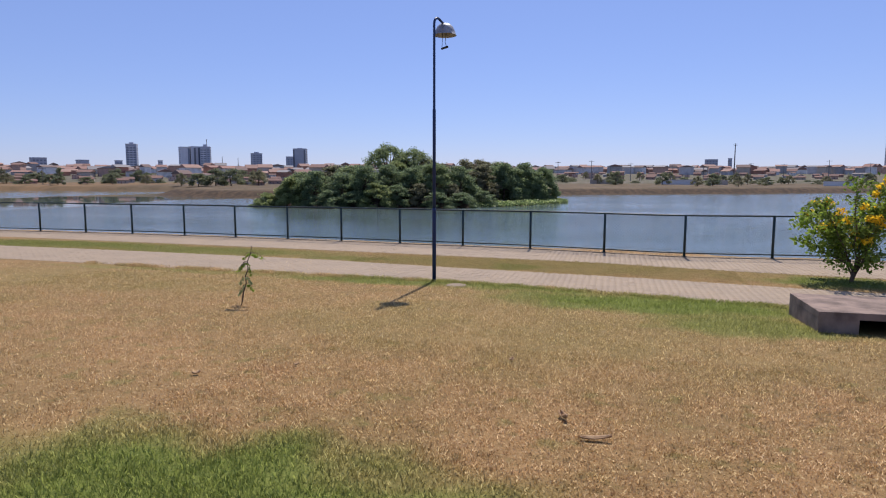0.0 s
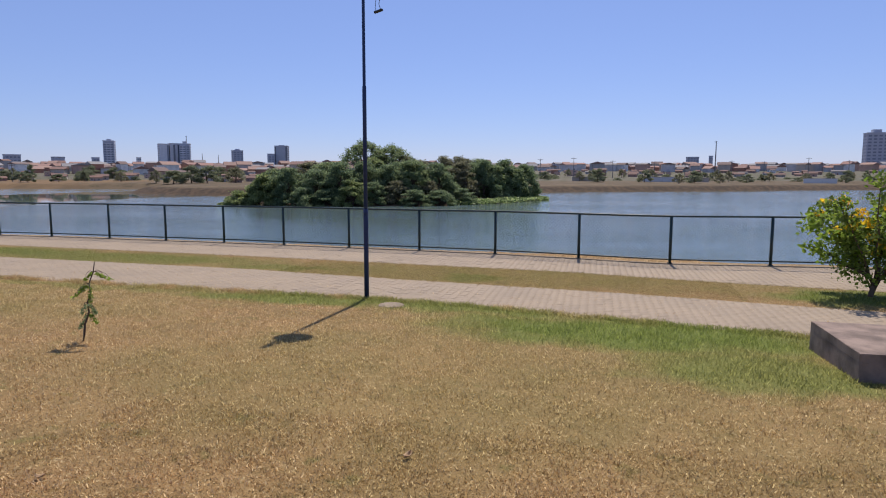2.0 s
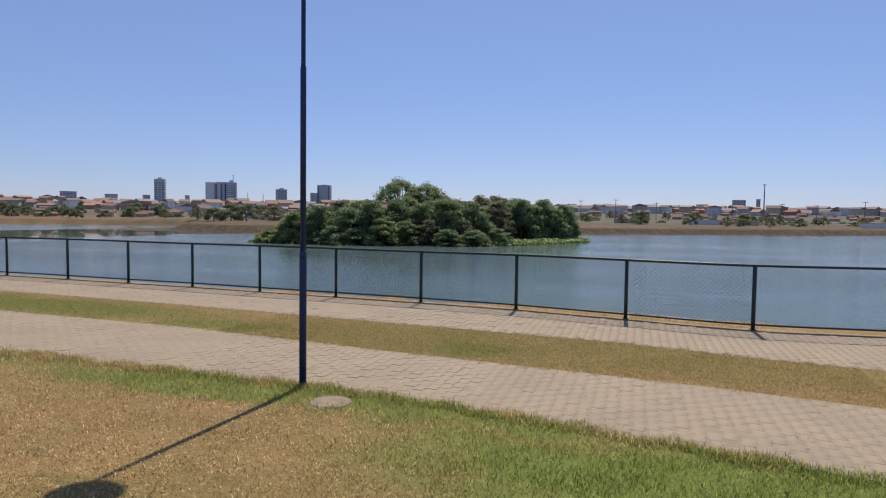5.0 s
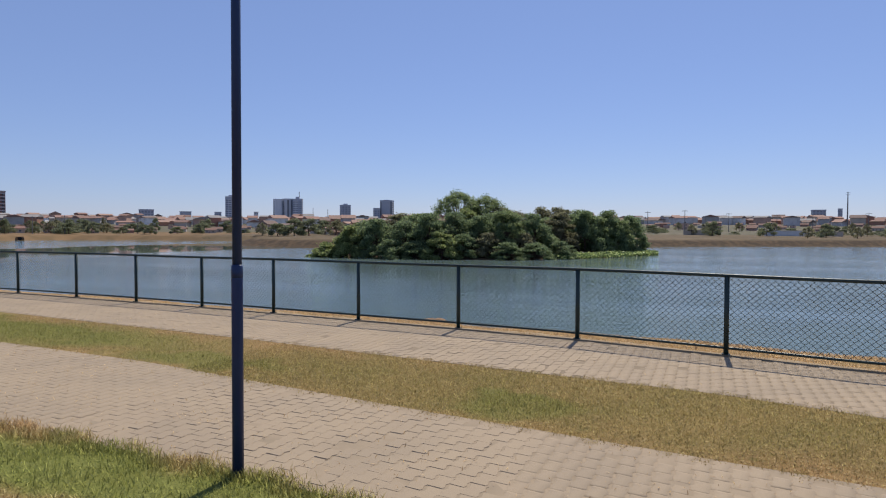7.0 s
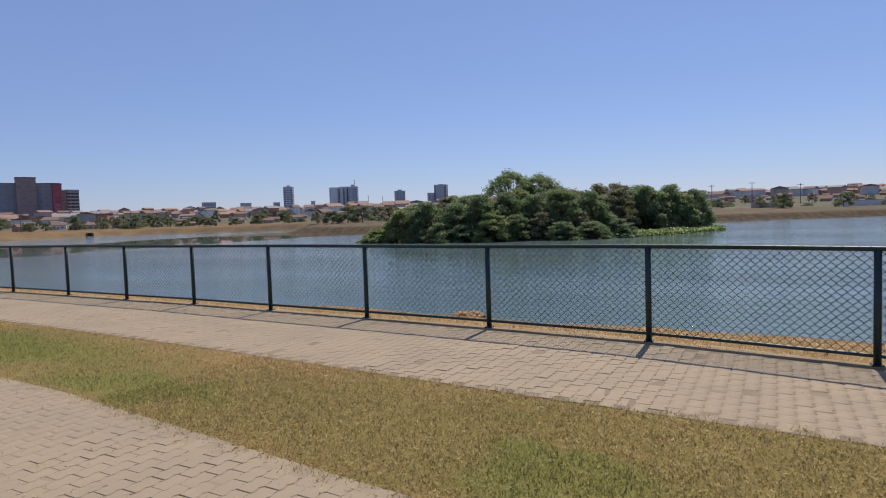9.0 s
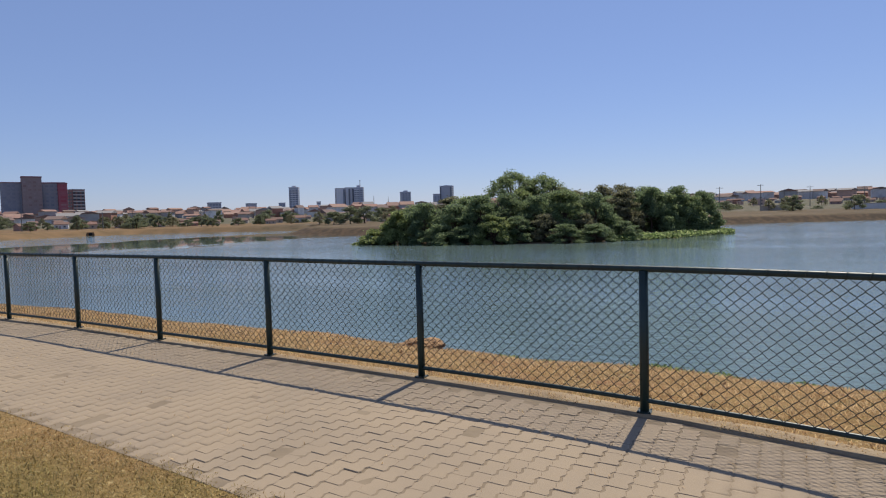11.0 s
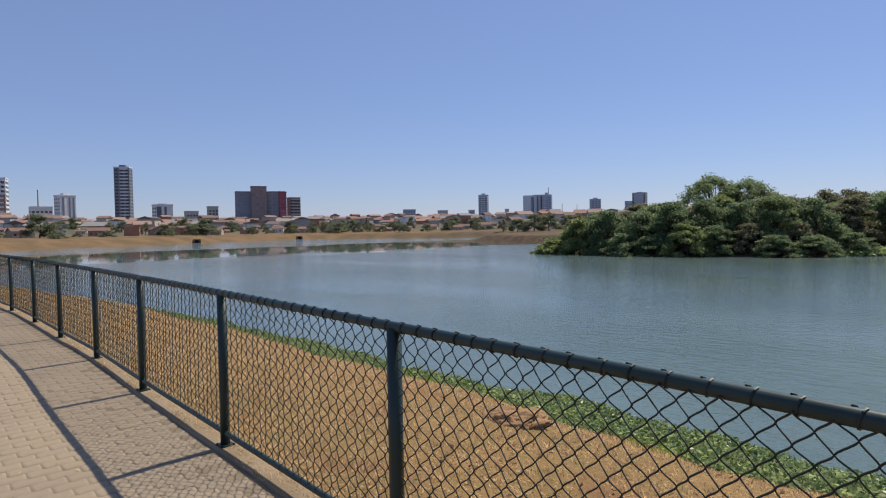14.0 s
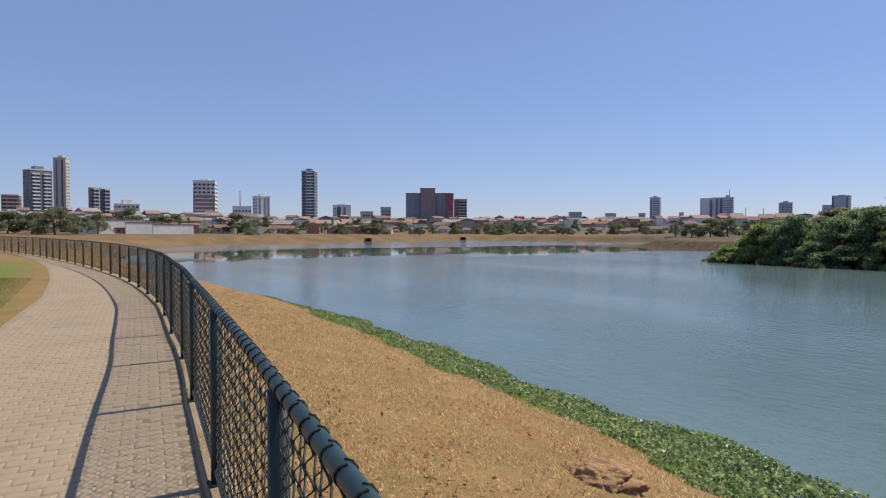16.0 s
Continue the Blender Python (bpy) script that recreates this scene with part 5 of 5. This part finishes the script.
tower("wide grey tower block with dark stripes", 40.0, 39.05, 2.75, 930, "haze_grey", cols=3, turn=-12, band="haze_white", crown=3, win="haze_pane", spans=((-0.4, 0.05),))
tower("narrow blue-grey tower block", 35.8, 34.85, 2.25, 950, "haze_grey", cols=3, turn=12, crown=2, win="haze_pane")
tower("tall slate grey tower block", 32.2, 30.9, 2.7, 950, "haze_grey", cols=4, turn=-15, crown=1, win="slate", stripes=((-0.5, -0.38), (0.36, 0.48)))
tower("lower pale block of flats", 32.8, 32.2, 2.0, 940, "haze_grey", cols=2, turn=8, win="haze_pane")
tower("pale distant apartment block", -4.2, -5.2, 1.72, 900, "haze_grey", cols=4, turn=6, win="haze_pane")
tower("narrow dark distant tower", -6.0, -6.3, 1.8, 900, "haze_grey", cols=2, turn=6, win="haze_pane")
tower("tall blue-grey glass tower block", -17.0, -18.6, 3.35, 700, "haze_grey", cols=4, turn=12, crown=3, win="haze_pane")


# poles, masts and bank works
def mast(label, bearing, el, dist, r=0.25, arms=0):
    x, y = polar(bearing, dist)
    z0 = float(height(x, y))
    h = dist * math.tan(radians(el)) + 1.57 - z0
    ob = thing("utility_pole", label, "utility pole", pose(x, y, z0 - 0.2, 0, 0, bearing), "poles beyond the pond")
    bm = bmesh.new()
    tube(bm, [(0, 0, 0), (0, 0, h * 0.6), (0, 0, h)], [r, r * 0.8, r * 0.55], 8)
    part("pole", bm, "pole", ob)
    for k in range(arms):
        part("crossarm", box_bm(2.2, 0.14, 0.14, (0, 0, h - 0.5 - 0.9 * k)), "pole", ob)
    return ob


mast("tall thin radio mast above the houses", -6.9, 3.2, 420, 0.4, 2)
mast("thin radio mast between towers", 81.7, 3.4, 640, 0.6, 1)
mast("roof mast behind the white tower", 39.4, 3.45, 940, 0.7, 2)
mast("thin radio mast above the town", 38.2, 2.0, 900, 0.5)
mast("thin radio mast above the town", 36.9, 1.9, 900, 0.5)
for k, (b, e, d) in enumerate(((4.9, 2.0, 250), (1.4, 1.7, 270), (-2.2, 1.5, 290), (-8.5, 1.6, 300), (-14.2, 1.75, 310), (-11.0, 1.5, 300), (8.0, 1.9, 240), (13.0, 1.6, 250), (-20.0, 1.6, 320), (53.5, 1.1, 250), (61.0, 1.1, 245), (58.8, 1.2, 248), (-4.8, 1.45, 280), (-17.0, 1.5, 310), (3.2, 1.5, 262), (10.5, 1.4, 250), (-23.0, 1.5, 320), (66.5, 1.2, 240), (73.8, 1.3, 225), (84.6, 1.5, 205))):
    mast("grey street pole with a crossarm on the far bank", b, e, d, 0.16, 1)


def outlet(bearing, dist):
    x, y = polar(bearing, dist)
    ob = thing("drain_outlet", "dark drain outlet with concrete sides in the far bank", "drain outlet", pose(x, y, -1.75, 0, 0, bearing), "drain outlets")
    part("head_wall", box_bm(2.0, 0.5, 1.15, (0, 0.6, 0), 0.05), "dirt", ob)
    part("wing_wall", box_bm(0.3, 1.4, 0.8, (-0.95, -0.3, 0), 0.05, 8), "dirt", ob)
    part("wing_wall", box_bm(0.3, 1.4, 0.8, (0.95, -0.3, 0), 0.05, -8), "dirt", ob)
    bm = bmesh.new()
    tube(bm, [(0, 0.2, 0.55), (0, 0.62, 0.55)], 0.52, 16)
    # a closed plug whose black paints the shade in the pipe's mouth
    part("pipe", bm, "dark", ob, "dark pipe mouth")


def on_bank(bearing, d=2.5):
    """How far along a bearing the far bank lies."""
    t = np.arange(60, 320, 0.5)
    px = 0.8 - math.sin(radians(bearing)) * t
    py = 18.0 + math.cos(radians(bearing)) * t
    s = signed(POND, px, py)
    return float(t[np.argmax((s > d) & (t > 80))])


for b in (70.6, 62.0, 56.9):
    outlet(b, on_bank(b))
outlet(49.8, on_bank(49.8))

# white garden walls and low sheds on the promenade beyond the pond
for b, w, h in ((91.6, 11, 3.6), (89.3, 9, 3.0), (87.0, 11, 2.6)):
    x, y = polar(b, 182)
    ob = thing("garden_wall", "low white garden wall with a tiled coping", "wall", pose(x, y, float(height(x, y)) - 0.1, 0, 0, b + 22), "garden walls")
    part("wall", box_bm(w, 0.3, h), "white", ob)
    part("coping", box_bm(w + 0.2, 0.5, 0.15, (0, 0, h)), "terracotta", ob)

# long plain walls before the houses of the far bank
for b, dist, w, h, mat in ((11.2, 205, 8, 1.8, "white"), (3.6, 214, 10, 1.6, "cream"), (-3.0, 222, 12, 1.8, "white"), (-6.2, 228, 7, 1.6, "cream"), (-15.5, 238, 10, 1.7, "white")):
    x, y = polar(b, dist)
    ob = thing("boundary_wall", "long low plastered boundary wall before the far houses", "wall", pose(x, y, float(height(x, y)) - 0.15, 0, 0, b + 4), "boundary walls")
    part("wall", box_bm(w, 0.3, h), mat, ob)
    part("coping", box_bm(w + 0.2, 0.45, 0.12, (0, 0, h)), "greywall", ob)

# ---- pavers, last ----
def paver_outline(w, l, inset):
    """An interlocking paver whose long sides run in a zigzag that repeats every half length."""
    zig = ((-0.5, 0), (-0.375, 1), (-0.125, -1), (0.125, 1), (0.375, -1), (0.5, 0))
    edge = [(0.0095 * k, v * (l - 2 * inset)) for v, k in zig]
    return [(-w / 2 + inset + dx, y) for dx, y in edge] + [(w / 2 - inset + dx, y) for dx, y in edge[::-1]]


PW, PL = 0.125, 0.195
out, inner = np.array(paver_outline(PW, PL, 0.0016)), np.array(paver_outline(PW, PL, 0.0058))
pv = np.concatenate([np.c_[out, np.full(12, -0.0055)], np.c_[inner, np.zeros(12)]])
k12 = np.arange(12)
pq = np.concatenate([np.stack([(k12 + 1) % 12, k12, k12 + 12, (k12 + 1) % 12 + 12], axis=1), np.array([[12 + k, 23 - k, 22 - k, 13 + k] for k in range(5)])])
paver_mesh = bpy.data.meshes.new("paver")
paver_mesh.from_pydata([tuple(v) for v in pv], [], [tuple(int(i) for i in f) for f in pq])
paver_mesh.materials.append(M["paver"])


def lay(parent, outer, inner_line, x0, x1, turn_with, near_x, near_y, bond):
    """Pavers in half-bond columns between two edges: the nearest as pieces, the others joined."""
    rest = []
    pieces = 0
    c = 0
    x = x0
    while x < x1:
        ya, yb = float(line_y(inner_line, x)), float(line_y(outer, x))
        base = float(line_y(turn_with, x))
        slope = math.atan2(float(line_y(turn_with, x + 1.0)) - float(line_y(turn_with, x - 1.0)), 2.0)
        j0 = int((ya - base) / PL) - 1
        j1 = int((yb - base) / PL) + 2
        for j in range(j0, j1):
            y = base + (j + bond * (c % 2)) * PL
            if y < ya + 0.08 or y > yb - 0.09:
                continue
            z = rnd.gauss(0.0, 0.0016)
            tl = (rnd.gauss(0, 0.4), rnd.gauss(0, 0.4), math.degrees(slope) + rnd.gauss(0, 0.5))
            if near_x[0] < x < near_x[1] and near_y[0] < y < near_y[1] and pieces < 300:
                o = new("paver", paver_mesh)
                o.parent, o.matrix_basis = parent, pose(x, y, z, *tl)
                pieces += 1
            else:
                rest.append((x, y, z, slope + radians(tl[2] - math.degrees(slope)), radians(tl[0])))
        x += PW
        c += 1
    R = np.array(rest)
    ca, sa = np.cos(R[:, 3])[:, None], np.sin(R[:, 3])[:, None]
    X = R[:, :1] + pv[:, 0] * ca - pv[:, 1] * sa
    Y = R[:, 1:2] + pv[:, 0] * sa + pv[:, 1] * ca
    Z = R[:, 2:3] + pv[:, 2] + pv[:, 1] * np.sin(R[:, 4:5])
    V = np.stack([X, Y, Z], axis=-1).reshape(-1, 3)
    F = (np.arange(len(R))[:, None, None] * len(pv) + pq[None]).reshape(-1, 4)
    ob = raw("paving", V, F, "paver", parent)
    tagged(ob, kind="stuff")


lay(walkway, KERB_IN, WALK_IN, -46, 12, WALK_IN, (-1.6, 1.6), (15.9, 18.5), 0.5)
lay(footpath, PATH_OUT, PATH_IN, -40, 12, PATH_IN, (-2.2, 3.0), (11.8, 14.0), 0.5)
